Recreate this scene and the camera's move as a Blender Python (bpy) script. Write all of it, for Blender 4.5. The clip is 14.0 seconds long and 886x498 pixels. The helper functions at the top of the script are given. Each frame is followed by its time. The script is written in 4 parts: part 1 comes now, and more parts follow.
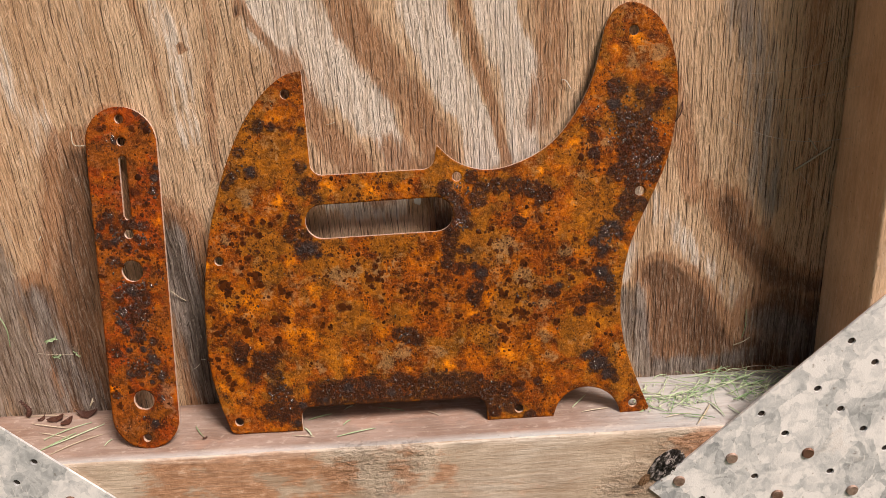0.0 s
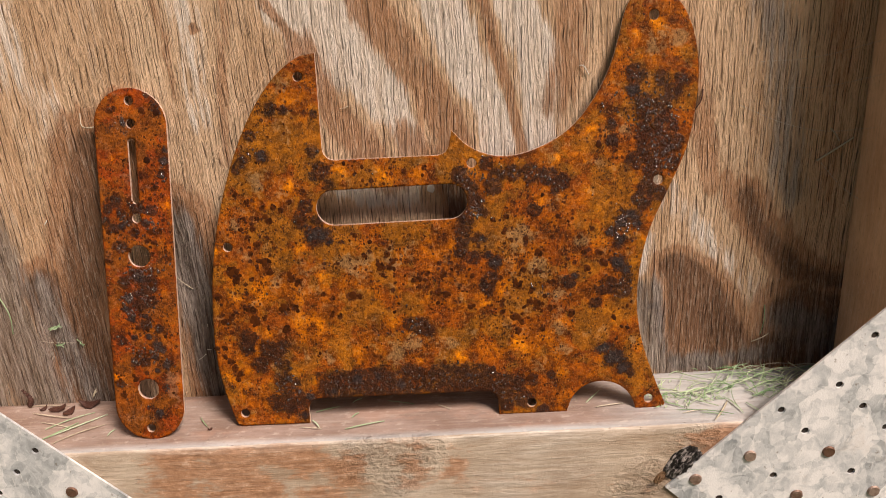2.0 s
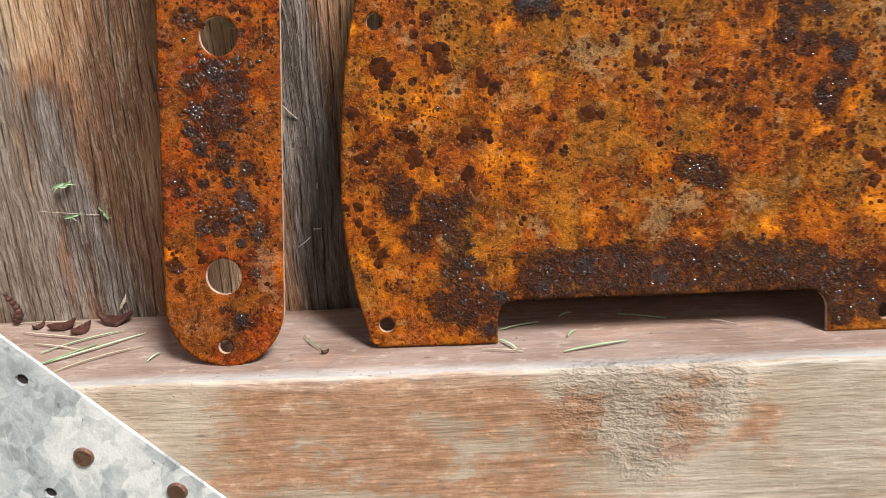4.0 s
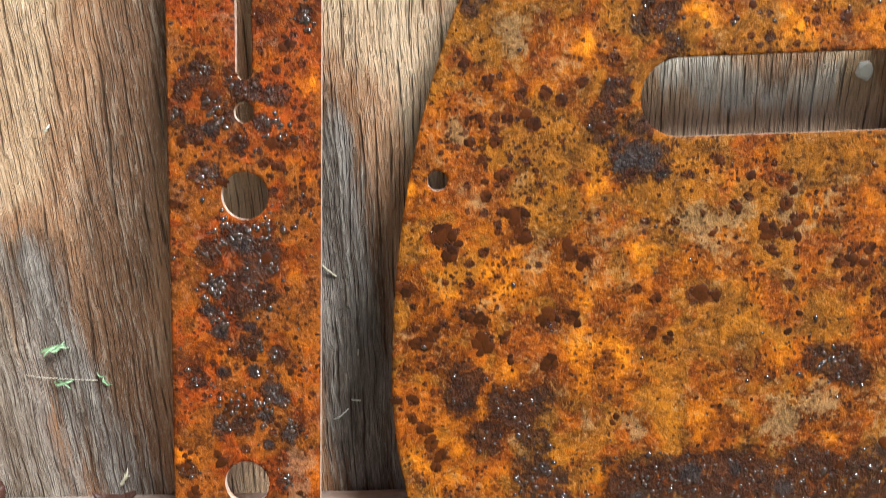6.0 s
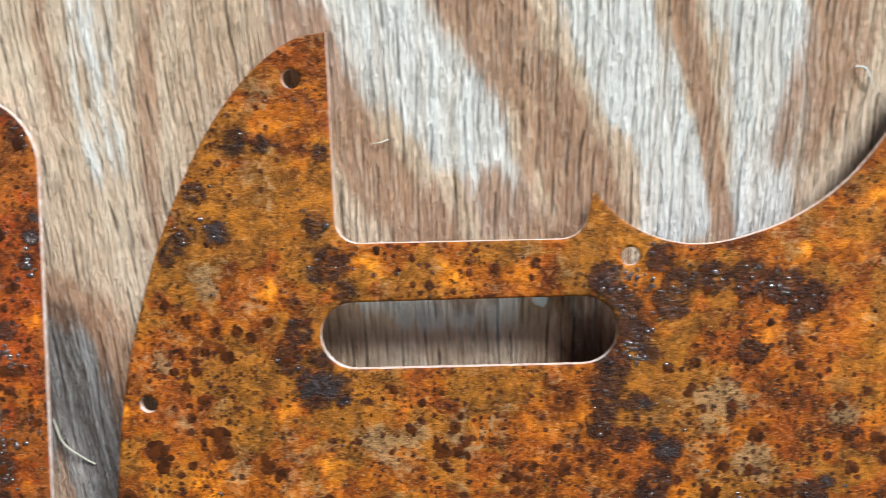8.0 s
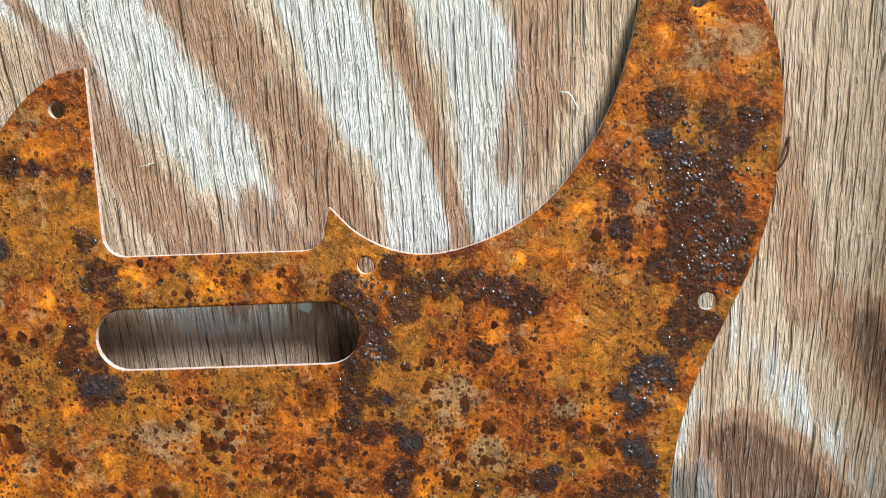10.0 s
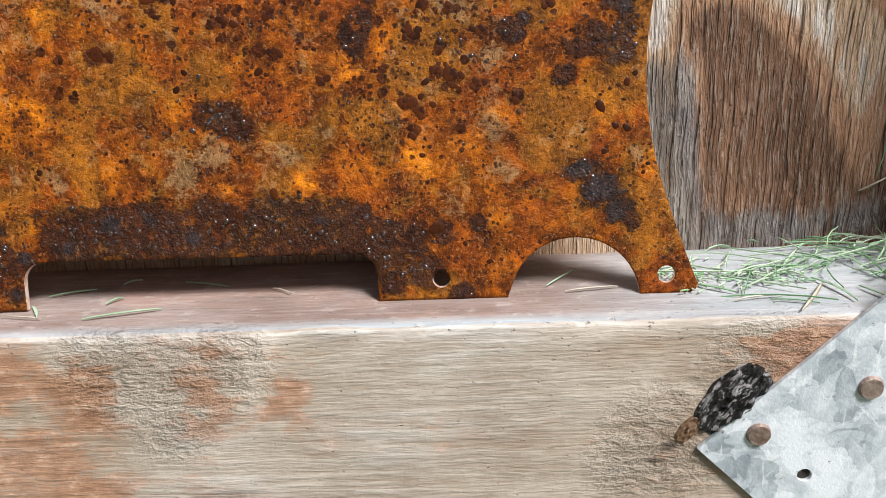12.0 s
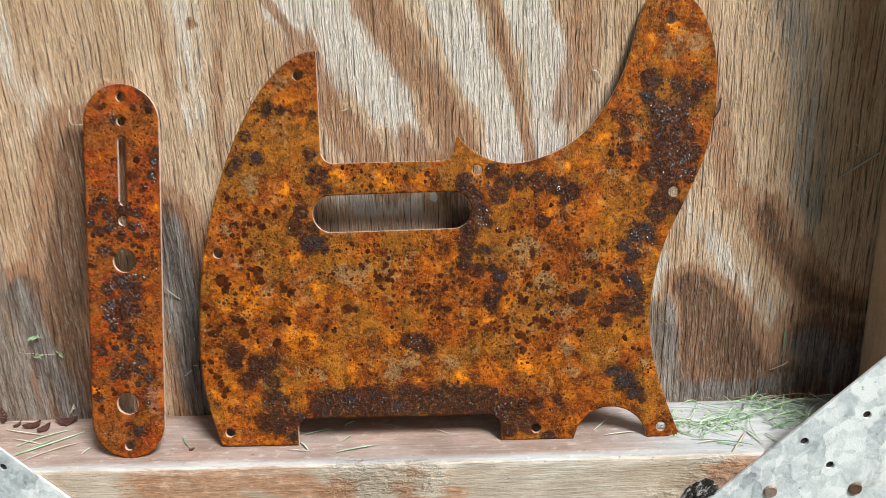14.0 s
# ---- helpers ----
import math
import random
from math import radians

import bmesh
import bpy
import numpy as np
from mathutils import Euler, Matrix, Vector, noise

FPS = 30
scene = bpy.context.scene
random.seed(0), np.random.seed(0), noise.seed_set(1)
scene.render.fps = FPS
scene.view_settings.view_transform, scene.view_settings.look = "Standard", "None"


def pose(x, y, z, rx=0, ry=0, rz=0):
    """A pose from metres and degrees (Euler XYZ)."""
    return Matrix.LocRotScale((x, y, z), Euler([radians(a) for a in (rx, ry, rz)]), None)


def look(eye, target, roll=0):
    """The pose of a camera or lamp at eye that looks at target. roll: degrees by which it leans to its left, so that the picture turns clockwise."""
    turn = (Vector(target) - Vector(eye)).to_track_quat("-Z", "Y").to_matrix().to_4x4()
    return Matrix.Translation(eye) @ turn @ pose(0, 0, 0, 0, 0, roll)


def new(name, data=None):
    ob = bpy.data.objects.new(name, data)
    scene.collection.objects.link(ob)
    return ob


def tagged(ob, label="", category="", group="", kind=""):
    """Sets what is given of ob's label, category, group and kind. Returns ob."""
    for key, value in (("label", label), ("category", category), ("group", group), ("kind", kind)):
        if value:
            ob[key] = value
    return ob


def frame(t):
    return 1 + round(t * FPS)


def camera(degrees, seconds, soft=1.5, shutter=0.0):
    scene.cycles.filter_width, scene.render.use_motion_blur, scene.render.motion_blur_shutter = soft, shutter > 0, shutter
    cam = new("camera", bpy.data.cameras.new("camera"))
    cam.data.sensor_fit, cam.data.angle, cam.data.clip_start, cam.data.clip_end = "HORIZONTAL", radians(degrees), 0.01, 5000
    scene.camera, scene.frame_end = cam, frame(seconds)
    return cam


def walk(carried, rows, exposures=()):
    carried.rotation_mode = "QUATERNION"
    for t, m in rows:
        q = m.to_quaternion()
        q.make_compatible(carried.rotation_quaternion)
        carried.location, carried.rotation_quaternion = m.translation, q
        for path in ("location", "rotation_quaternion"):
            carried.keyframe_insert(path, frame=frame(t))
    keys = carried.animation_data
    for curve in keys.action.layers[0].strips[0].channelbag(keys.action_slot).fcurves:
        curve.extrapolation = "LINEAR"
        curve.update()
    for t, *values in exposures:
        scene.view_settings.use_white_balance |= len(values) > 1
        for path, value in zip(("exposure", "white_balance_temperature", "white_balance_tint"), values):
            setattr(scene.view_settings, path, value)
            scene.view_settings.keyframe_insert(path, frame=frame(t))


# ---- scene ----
from mathutils.geometry import delaunay_2d_cdt as mathutils_cdt

# The camera and its walk: hand-held, close to two rusted plates.
cam = camera(57.67, 14.0, soft=0.6, shutter=0.35)
ROWS = [
    (0.0, 0.0197, -0.3058, 0.2299, 66.44, 4.47, 0.42),
    (0.5, 0.0183, -0.3067, 0.2212, 66.69, 4.38, 0.53),
    (1.0, 0.0159, -0.3042, 0.2203, 66.89, 4.25, 0.71),
    (1.5, 0.0156, -0.3046, 0.2238, 67.19, 4.03, 0.81),
    (2.0, 0.0142, -0.3036, 0.2164, 67.52, 3.92, 0.9),
    (2.5, -0.0128, -0.2843, 0.1792, 67.6, 3.88, 1.16),
    (2.7, -0.0297, -0.2709, 0.1603, 68.05, 3.74, 1.04),
    (5.0, -0.0817, -0.1439, 0.0952, 70.23, 2.67, 1.33),
    (5.5, -0.0865, -0.1378, 0.1103, 70.03, 2.55, 1.49),
    (6.0, -0.0895, -0.1331, 0.1278, 70.62, 2.59, 1.53),
    (6.5, -0.0866, -0.1307, 0.1481, 71.03, 2.77, 2.19),
    (7.0, -0.0682, -0.1316, 0.1653, 71.57, 2.96, 2.89),
    (7.5, -0.0431, -0.1335, 0.1719, 71.68, 3.03, 3.01),
    (8.0, -0.0152, -0.1333, 0.1774, 71.0, 3.15, 2.75),
    (8.5, 0.0147, -0.1345, 0.1808, 71.85, 3.49, 3.37),
    (8.7, 0.0236, -0.135, 0.1866, 72.0, 3.7, 3.17),
    (10.8, 0.0499, -0.1544, 0.1569, 71.09, 4.02, 3.71),
    (11.0, 0.0489, -0.1551, 0.1455, 70.75, 3.87, 3.71),
    (11.5, 0.046, -0.1575, 0.1089, 70.24, 3.19, 2.6),
    (12.0, 0.049, -0.1648, 0.0778, 70.09, 3.09, 2.68),
    (12.5, 0.0346, -0.176, 0.1082, 68.96, 3.04, 2.35),
    (13.0, 0.0243, -0.2162, 0.1524, 69.69, 3.02, 2.22),
    (13.5, 0.0177, -0.2582, 0.1738, 70.63, 2.83, 1.88),
    (14.0, 0.013, -0.2914, 0.194, 71.09, 2.74, 1.57),
]
EXPOSURES = [  # the phone's own exposure and white balance drift: seconds, stops, kelvin, tint
    (0.0, -0.11, 7500, 23), (2.0, -0.14, 7600, 23), (2.5, -0.08, 7200, 20), (5.0, 0.27, 6300, 9), (5.5, 0.39, 6100, 7),
    (6.0, 0.54, 5900, 3), (6.5, 0.55, 5500, 0), (7.5, 0.54, 5450, 3), (8.5, 0.49, 5100, 1), (11.0, 0.54, 5500, 0),
    (11.5, 0.42, 5600, 3), (12.0, 0.14, 5900, 10), (12.5, -0.01, 7300, 22), (13.0, 0.10, 6900, 16), (13.5, 0.16, 6400, 10),
    (14.0, 0.17, 6050, 6)]
walk(cam, [(t, pose(x, y, z, rx, ry, rz)) for t, x, y, z, rx, ry, rz in ROWS], EXPOSURES)

# ---- light: a hazy sun from the upper right, open sky in front ----
SUN_FROM = Vector((0.53, -0.55, 0.93)).normalized()
world = bpy.data.worlds.new("world")
scene.world = world
world.use_nodes = True
wn = world.node_tree.nodes
sky = wn.new("ShaderNodeTexSky")
sky.sky_type, sky.sun_disc = "NISHITA", False
sky.sun_elevation = math.asin(SUN_FROM.z)
sky.sun_rotation = math.atan2(SUN_FROM.x, SUN_FROM.y)
sky.air_density, sky.dust_density = 1.0, 4.0
wn["Background"].inputs["Strength"].default_value = 0.050
world.node_tree.links.new(sky.outputs["Color"], wn["Background"].inputs["Color"])
sun = new("sun", bpy.data.lights.new("sun", "SUN"))
sun.data.energy, sun.data.angle, sun.data.color = 5.5, radians(18), (1.0, 0.965, 0.92)
sun.matrix_world = look(SUN_FROM * 5, (0, 0, 0))


# ---- materials ----
class Shade:
    """A node material under construction: short calls that return sockets."""

    def __init__(self, name, rough=0.6, metal=0.0):
        self.mat = bpy.data.materials.new(name)
        self.mat.use_nodes = True
        self.n, self.l = self.mat.node_tree.nodes, self.mat.node_tree.links
        self.b = self.n["Principled BSDF"]
        self.b.inputs["Roughness"].default_value = rough
        self.b.inputs["Metallic"].default_value = metal
        self.co = self.n.new("ShaderNodeTexCoord").outputs["Object"]

    def put(self, value, socket):
        if hasattr(value, "is_output"):
            self.l.new(value, socket)
        else:
            socket.default_value = value

    def space(self, scale, turn=0.0, shift=(0, 0, 0), source=None):
        m = self.n.new("ShaderNodeMapping")
        m.inputs["Scale"].default_value = scale
        m.inputs["Rotation"].default_value = (0, radians(turn), 0)
        m.inputs["Location"].default_value = shift
        self.l.new(source or self.co, m.inputs["Vector"])
        return m.outputs["Vector"]

    def noise(self, scale, detail=4.0, rough=0.55, vec=None, warp=0.0):
        t = self.n.new("ShaderNodeTexNoise")
        t.inputs["Scale"].default_value, t.inputs["Detail"].default_value = scale, detail
        t.inputs["Roughness"].default_value, t.inputs["Distortion"].default_value = rough, warp
        self.l.new(vec or self.co, t.inputs["Vector"])
        return t.outputs["Fac"]

    def cells(self, scale, vec=None, feature="F1", random=1.0, out="Distance"):
        t = self.n.new("ShaderNodeTexVoronoi")
        t.feature = feature
        t.inputs["Scale"].default_value, t.inputs["Randomness"].default_value = scale, random
        self.l.new(vec or self.co, t.inputs["Vector"])
        return t.outputs[out]

    def attr(self, name):
        a = self.n.new("ShaderNodeAttribute")
        a.attribute_name = name
        return a.outputs["Fac"]

    def math(self, op, a, b=0.0, clamp=False):
        m = self.n.new("ShaderNodeMath")
        m.operation, m.use_clamp = op, clamp
        self.put(a, m.inputs[0])
        self.put(b, m.inputs[1])
        return m.outputs[0]

    def add(self, a, b):
        return self.math("ADD", a, b)

    def mul(self, a, b):
        return self.math("MULTIPLY", a, b)

    def step(self, a, low, high, out0=0.0, out1=1.0):
        m = self.n.new("ShaderNodeMapRange")
        m.interpolation_type = "SMOOTHSTEP"
        self.put(a, m.inputs["Value"])
        m.inputs["From Min"].default_value, m.inputs["From Max"].default_value = low, high
        m.inputs["To Min"].default_value, m.inputs["To Max"].default_value = out0, out1
        return m.outputs["Result"]

    def ramp(self, a, *stops):
        r = self.n.new("ShaderNodeValToRGB")
        while len(r.color_ramp.elements) < len(stops):
            r.color_ramp.elements.new(0.5)
        for e, (p, c) in zip(r.color_ramp.elements, stops):
            e.position, e.color = p, (*c, 1)
        self.put(a, r.inputs["Fac"])
        return r.outputs["Color"]

    def mix(self, f, a, b, blend="MIX"):
        m = self.n.new("ShaderNodeMix")
        m.data_type, m.blend_type = "RGBA", blend
        self.put(f, m.inputs["Factor"])
        for v, s in ((a, m.inputs["A"]), (b, m.inputs["B"])):
            self.put((*v, 1) if isinstance(v, tuple) else v, s)
        return m.outputs["Result"]

    def warp(self, scale, amount, vec=None):
        t = self.n.new("ShaderNodeTexNoise")
        t.inputs["Scale"].default_value, t.inputs["Detail"].default_value = scale, 3
        self.l.new(vec or self.co, t.inputs["Vector"])
        s, k, a = (self.n.new("ShaderNodeVectorMath") for _ in range(3))
        s.operation, k.operation, a.operation = "SUBTRACT", "SCALE", "ADD"
        self.l.new(t.outputs["Color"], s.inputs[0])
        s.inputs[1].default_value = (0.5, 0.5, 0.5)
        self.l.new(s.outputs[0], k.inputs[0])
        k.inputs["Scale"].default_value = amount
        self.l.new(vec or self.co, a.inputs[0])
        self.l.new(k.outputs[0], a.inputs[1])
        return a.outputs[0]

    def finish(self, color=None, rough=None, height=None, depth=0.001, strength=1.0, **more):
        if color is not None:
            self.put((*color, 1) if isinstance(color, tuple) else color, self.b.inputs["Base Color"])
        if rough is not None:
            self.put(rough, self.b.inputs["Roughness"])
        if height is not None:
            bump = self.n.new("ShaderNodeBump")
            bump.inputs["Distance"].default_value, bump.inputs["Strength"].default_value = depth, strength
            self.l.new(height, bump.inputs["Height"])
            self.l.new(bump.outputs[0], self.b.inputs["Normal"])
            self.l.new(bump.outputs[0], self.b.inputs["Coat Normal"])
        for k, v in more.items():
            self.put(v, self.b.inputs[k.replace("_", " ")])
        return self.mat


def rust_material(name, seed, wet, rosy, film):
    """Rusted steel. Attributes of the sheet say where it is crusted, inky, scaly, bright, blistered or spotted."""
    s = Shade(name)
    co = s.space((1, 1, 1), shift=(seed, seed * 0.7, 0))
    wob = s.warp(900, 0.0010, s.warp(260, 0.0028, s.warp(70, 0.005, co)))

    def layer(scale, detail, vec, shift=0.0):
        v = s.space((1, 1, 1), shift=(shift, shift * 0.6, shift * 0.3), source=vec) if shift else vec
        return s.step(s.noise(scale, detail, 0.62, v), 0.30, 0.70)

    big, mid, fine, grit = layer(48, 4, wob), layer(170, 6, wob), layer(620, 5, wob), layer(2100, 4, co)
    dark, ink, pale = s.attr("dark"), s.attr("ink"), s.attr("pale")
    bright, blob, spotty = s.attr("bright"), s.attr("blob"), s.attr("spotty")
    # brown to rust to orange, in clouds, stippled finely
    tone = s.add(s.mul(big, 0.36), s.add(s.mul(mid, 0.44), s.add(s.mul(fine, 0.20), -0.08)))
    tone = s.add(tone, s.add(s.mul(s.mul(bright, s.step(layer(110, 5, wob, 13.0), 0.15, 0.75)), 0.46), s.mul(dark, -0.14)))
    col = s.ramp(tone, (0.15, (0.062, 0.015, 0.002)), (0.36, (0.155, 0.038, 0.002)), (0.54, (0.300, 0.080, 0.002)),
                 (0.74, (0.530, 0.155, 0.003)), (0.95, (0.880, 0.300, 0.005)))
    red = s.step(s.add(layer(85, 5, wob, 3.3), s.mul(fine, 0.25)), 0.55, 0.95)
    col = s.mix(s.mul(red, rosy), col, s.mix(s.add(s.mul(mid, 0.5), s.mul(fine, 0.5)), (0.130, 0.026, 0.004), (0.52, 0.110, 0.006)))
    # olive ochre film, then bare tan and grey scale
    olive = s.step(s.add(layer(55, 6, wob, 11.0), s.mul(bright, -0.20)), 0.46, 0.64)
    col = s.mix(s.mul(olive, 0.66), col, s.mix(s.add(s.mul(mid, 0.5), s.mul(fine, 0.5)), (0.075, 0.030, 0.005), (0.430, 0.170, 0.012)))
    p = s.step(s.add(s.mul(pale, 0.44), s.add(s.mul(layer(130, 6, wob, 1.7), 0.52), s.mul(fine, 0.28))), 0.54, 0.82)
    tan = s.mix(s.add(s.mul(mid, 0.4), s.add(s.mul(fine, 0.4), s.mul(grit, 0.2))), (0.085, 0.048, 0.016), (0.43, 0.265, 0.120))
    col = s.mix(s.mul(p, 0.74), col, tan)
    col = s.mix(s.step(s.add(s.mul(fine, 0.5), s.mul(grit, 0.5)), 0.42, 0.16, 0, 0.50), col, s.mix(0.8, col, (0.040, 0.012, 0.004)))
    col = s.mix(s.step(layer(1500, 3, wob, 7.7), 0.74, 0.98, 0, 0.32), col, (0.74, 0.36, 0.11))
    col = s.mix(1.0, col, film, "MULTIPLY")
    # dark crust with a sharp torn rim, broken up by what shows through
    torn = s.add(s.mul(layer(130, 6, wob, 9.2), 0.46), s.add(s.mul(fine, 0.28), s.mul(grit, 0.08)))
    d = s.step(s.add(s.mul(dark, 0.86), torn), 0.62, 0.78)
    crust = s.mix(layer(300, 4, wob, 2.2), (0.011, 0.0045, 0.0032), (0.060, 0.019, 0.007))
    d = s.mul(d, s.step(layer(480, 5, wob, 4.4), 0.05, 0.42, 0.40, 1.0))
    col = s.mix(s.mul(d, 0.92), col, crust)
    k = s.step(s.add(s.mul(ink, 0.74), torn), 0.72, 1.10)
    col = s.mix(s.mul(k, 0.90), col, s.mix(layer(420, 5, wob, 6.0), (0.008, 0.0075, 0.009), (0.052, 0.036, 0.032)))
    # maroon spots of many sizes, black pits
    w2 = s.warp(1400, 0.0009, s.warp(500, 0.0012, co))

    def dots(scale, shift, most, share):
        t = s.n.new("ShaderNodeTexVoronoi")
        t.inputs["Scale"].default_value = scale
        s.l.new(s.space((1, 1, 1), shift=(shift, shift, 0), source=w2), t.inputs["Vector"])
        sep = s.n.new("ShaderNodeSeparateColor")
        s.l.new(t.outputs["Color"], sep.inputs[0])
        size = s.mul(s.step(s.add(sep.outputs[0], s.mul(spotty, 0.30)), 1.0 - share, 1.25 - share), most)
        return s.step(s.add(size, s.mul(t.outputs["Distance"], -1.0)), -0.02, 0.06)

    own = s.step(s.add(blob, s.mul(s.add(fine, -0.5), 0.45)), 0.42, 0.58)
    spots = s.math("MAXIMUM", own, s.math("MAXIMUM", dots(330, 0.0, 0.40, 0.10), dots(560, 5.0, 0.42, 0.16)))
    rust_red = s.mix(fine, (0.013, 0.0038, 0.0015), (0.088, 0.018, 0.003))
    col = s.mix(s.mul(spots, 0.90), col, rust_red)
    pits = s.mul(dots(1000, 9.0, 0.46, 0.42), s.step(s.noise(70, 3, 0.5, wob), 0.38, 0.56))
    col = s.mix(s.mul(pits, 0.82), col, (0.018, 0.006, 0.004))
    wetness = s.math("MAXIMUM", s.math("MAXIMUM", d, k), s.math("MAXIMUM", spots, s.step(layer(85, 4, co, 8.0), 0.45, 0.85, 0.0, 0.4)))
    rough = s.step(wetness, 0.0, 1.0, 0.62, 0.42)
    beads = s.step(s.cells(900, w2), 0.05, 0.50, 1, 0)
    height = s.add(s.add(s.mul(fine, 0.20), s.mul(grit, 0.10)), s.add(s.mul(spots, 0.14), s.mul(d, 0.20)))
    height = s.add(height, s.mul(beads, s.mul(wetness, 0.20)))
    return s.finish(col, rough, height, 0.0009, 1.0, Coat_Weight=s.mul(s.mul(wetness, s.step(layer(190, 3, co, 5.5), 0.55, 0.85, 0.12, 1.0)), wet), Coat_Roughness=0.12, Specular_IOR_Level=0.12)


def edge_material():
    s = Shade("rusty_cut_edge_lit", 0.45)
    n = s.noise(700, 4)
    # far paler than the rust: light caught by the cut edge is painted in
    return s.finish(s.mix(s.step(n, 0.35, 0.7), (0.66, 0.42, 0.29), (0.90, 0.75, 0.66)), 0.42, n, 0.0003, Metallic=0.25)


def plywood_material():
    s = Shade("weathered_plywood", 0.75)
    late_and_shade, pale, grey = s.attr("late_and_shade"), s.attr("pale"), s.attr("grey")
    wob = s.warp(70, 0.0014, s.warp(9, 0.004))

    def fibre(scale, stretch, detail=4, shift=0.0, turn=-1.0):
        return s.step(s.noise(scale, detail, 0.62, s.space((1, 1, stretch), turn=turn, shift=(shift, 0, shift), source=wob)), 0.30, 0.70)

    broad, mid = fibre(60, 0.14), fibre(360, 0.08)
    fine, hair = fibre(1000, 0.085), fibre(2300, 0.14)
    ragged = s.add(s.mul(s.add(mid, -0.5), 0.30), s.add(s.mul(s.add(broad, -0.5), 0.22), s.mul(s.add(fine, -0.5), 0.20)))
    l = s.step(s.add(late_and_shade, s.mul(ragged, 0.85)), 0.30, 0.52)
    p = s.step(s.add(pale, s.mul(ragged, 0.8)), 0.30, 0.58)
    g = s.step(s.add(grey, ragged), 0.25, 0.80)
    col = s.mix(s.add(s.mul(broad, 0.75), s.mul(mid, 0.25)), (0.60, 0.372, 0.212), (0.90, 0.650, 0.430))
    col = s.mix(s.mul(p, 0.90), col, s.mix(mid, (0.82, 0.690, 0.560), (0.97, 0.890, 0.790)))
    weak = s.mix(s.add(s.mul(mid, 0.5), s.mul(broad, 0.5)), (0.360, 0.170, 0.082), (0.580, 0.320, 0.175))
    # the strongest bands: dark stain, with shade painted into the same brown
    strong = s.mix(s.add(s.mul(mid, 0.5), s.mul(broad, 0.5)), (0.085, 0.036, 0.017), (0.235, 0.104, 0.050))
    col = s.mix(s.mul(l, 0.90), col, s.mix(s.step(late_and_shade, 0.70, 1.0), weak, strong))
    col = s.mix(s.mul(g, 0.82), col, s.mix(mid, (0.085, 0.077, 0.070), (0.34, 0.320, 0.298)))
    # raised fibres, sunken softwood between
    col = s.mix(s.step(fine, 0.60, 0.95, 0, 0.34), col, s.mix(0.5, col, (0.92, 0.80, 0.64)))
    col = s.mix(s.step(fine, 0.40, 0.05, 0, 0.30), col, s.mix(0.65, col, (0.09, 0.042, 0.02)))
    col = s.mix(s.step(hair, 0.45, 0.05, 0, 0.26), col, s.mix(0.6, col, (0.07, 0.035, 0.018)))
    col = s.mix(s.step(hair, 0.70, 0.95, 0, 0.26), col, s.mix(0.5, col, (0.95, 0.86, 0.72)))

    # drying checks: long thin dark slits along the grain, broken here and there
    def checks(per_metre, turn, shift, low, high, gate):
        sep = s.n.new("ShaderNodeSeparateXYZ")
        s.l.new(s.space((1, 1, 1), turn=turn, shift=(shift, 0, 0), source=wob), sep.inputs[0])
        sway = s.noise(110, 3, 0.55, s.space((1, 1, 0.10), shift=(shift, 0, shift), source=wob))
        u = s.add(s.mul(sep.outputs[0], per_metre), s.mul(sway, 1.8))
        line = s.math("ABSOLUTE", s.add(s.math("FRACT", u), -0.5))
        own = s.n.new("ShaderNodeCombineXYZ")
        s.put(s.mul(s.math("FLOOR", u), 3.71), own.inputs[0])
        s.put(s.mul(sep.outputs[2], 75.0), own.inputs[2])
        run = s.noise(1.0, 2, 0.5, own.outputs[0])
        taper = s.step(run, gate, gate + 0.16, 0, 1)
        return s.mul(s.step(line, low, high, 1, 0), taper)

    slit = s.math("MAXIMUM", checks(330, -1.0, 3.0, 0.025, 0.090, 0.43), s.mul(checks(900, -2.0, 8.0, 0.03, 0.14, 0.47), 0.8))
    col = s.mix(s.mul(slit, s.step(p, 0.0, 1.0, 0.80, 0.55)), col, (0.050, 0.024, 0.012))
    lip = s.mul(s.step(fine, 0.5, 0.9), 0.2)
    height = s.add(s.add(s.mul(fine, 0.50), s.mul(mid, 0.40)), s.add(s.mul(slit, -1.2), s.add(s.mul(hair, 0.25), s.add(lip, s.mul(broad, 0.3)))))
    return s.finish(col, s.step(mid, 0.3, 0.7, 0.60, 0.82), height, 0.0012, 1.0, Specular_IOR_Level=0.30)


def lumber_material(name, kind):
    """Sawn softwood with the grain along the object's own x."""
    s = Shade(name, 0.72)
    wob = s.warp(130, 0.0003, s.warp(12, 0.005))

    def grain(scale, stretch, detail=4, shift=0.0):
        return s.step(s.noise(scale, detail, 0.6, s.space((stretch, 1, 1), shift=(shift, shift, 0), source=wob)), 0.30, 0.70)

    mid, fine, hair = grain(200, 0.05), grain(700, 0.06), grain(1900, 0.10)
    rings = s.noise(75, 3, 0.5, s.space((0.05, 1, 1), source=s.warp(9, 0.010)))
    line = s.math("ABSOLUTE", s.add(s.math("FRACT", s.mul(rings, 13.0)), -0.5))
    blot = s.step(s.noise(42, 5, 0.62, s.space((0.6, 1, 1), source=wob)), 0.32, 0.68)
    stain = s.step(s.noise(30, 6, 0.66, s.space((0.55, 1, 1.5), shift=(4.1, 0, 2.2), source=s.warp(90, 0.006))), 0.32, 0.68)
    torn = s.step(s.noise(300, 5, 0.7, s.space((0.55, 1, 1))), 0.3, 0.7)
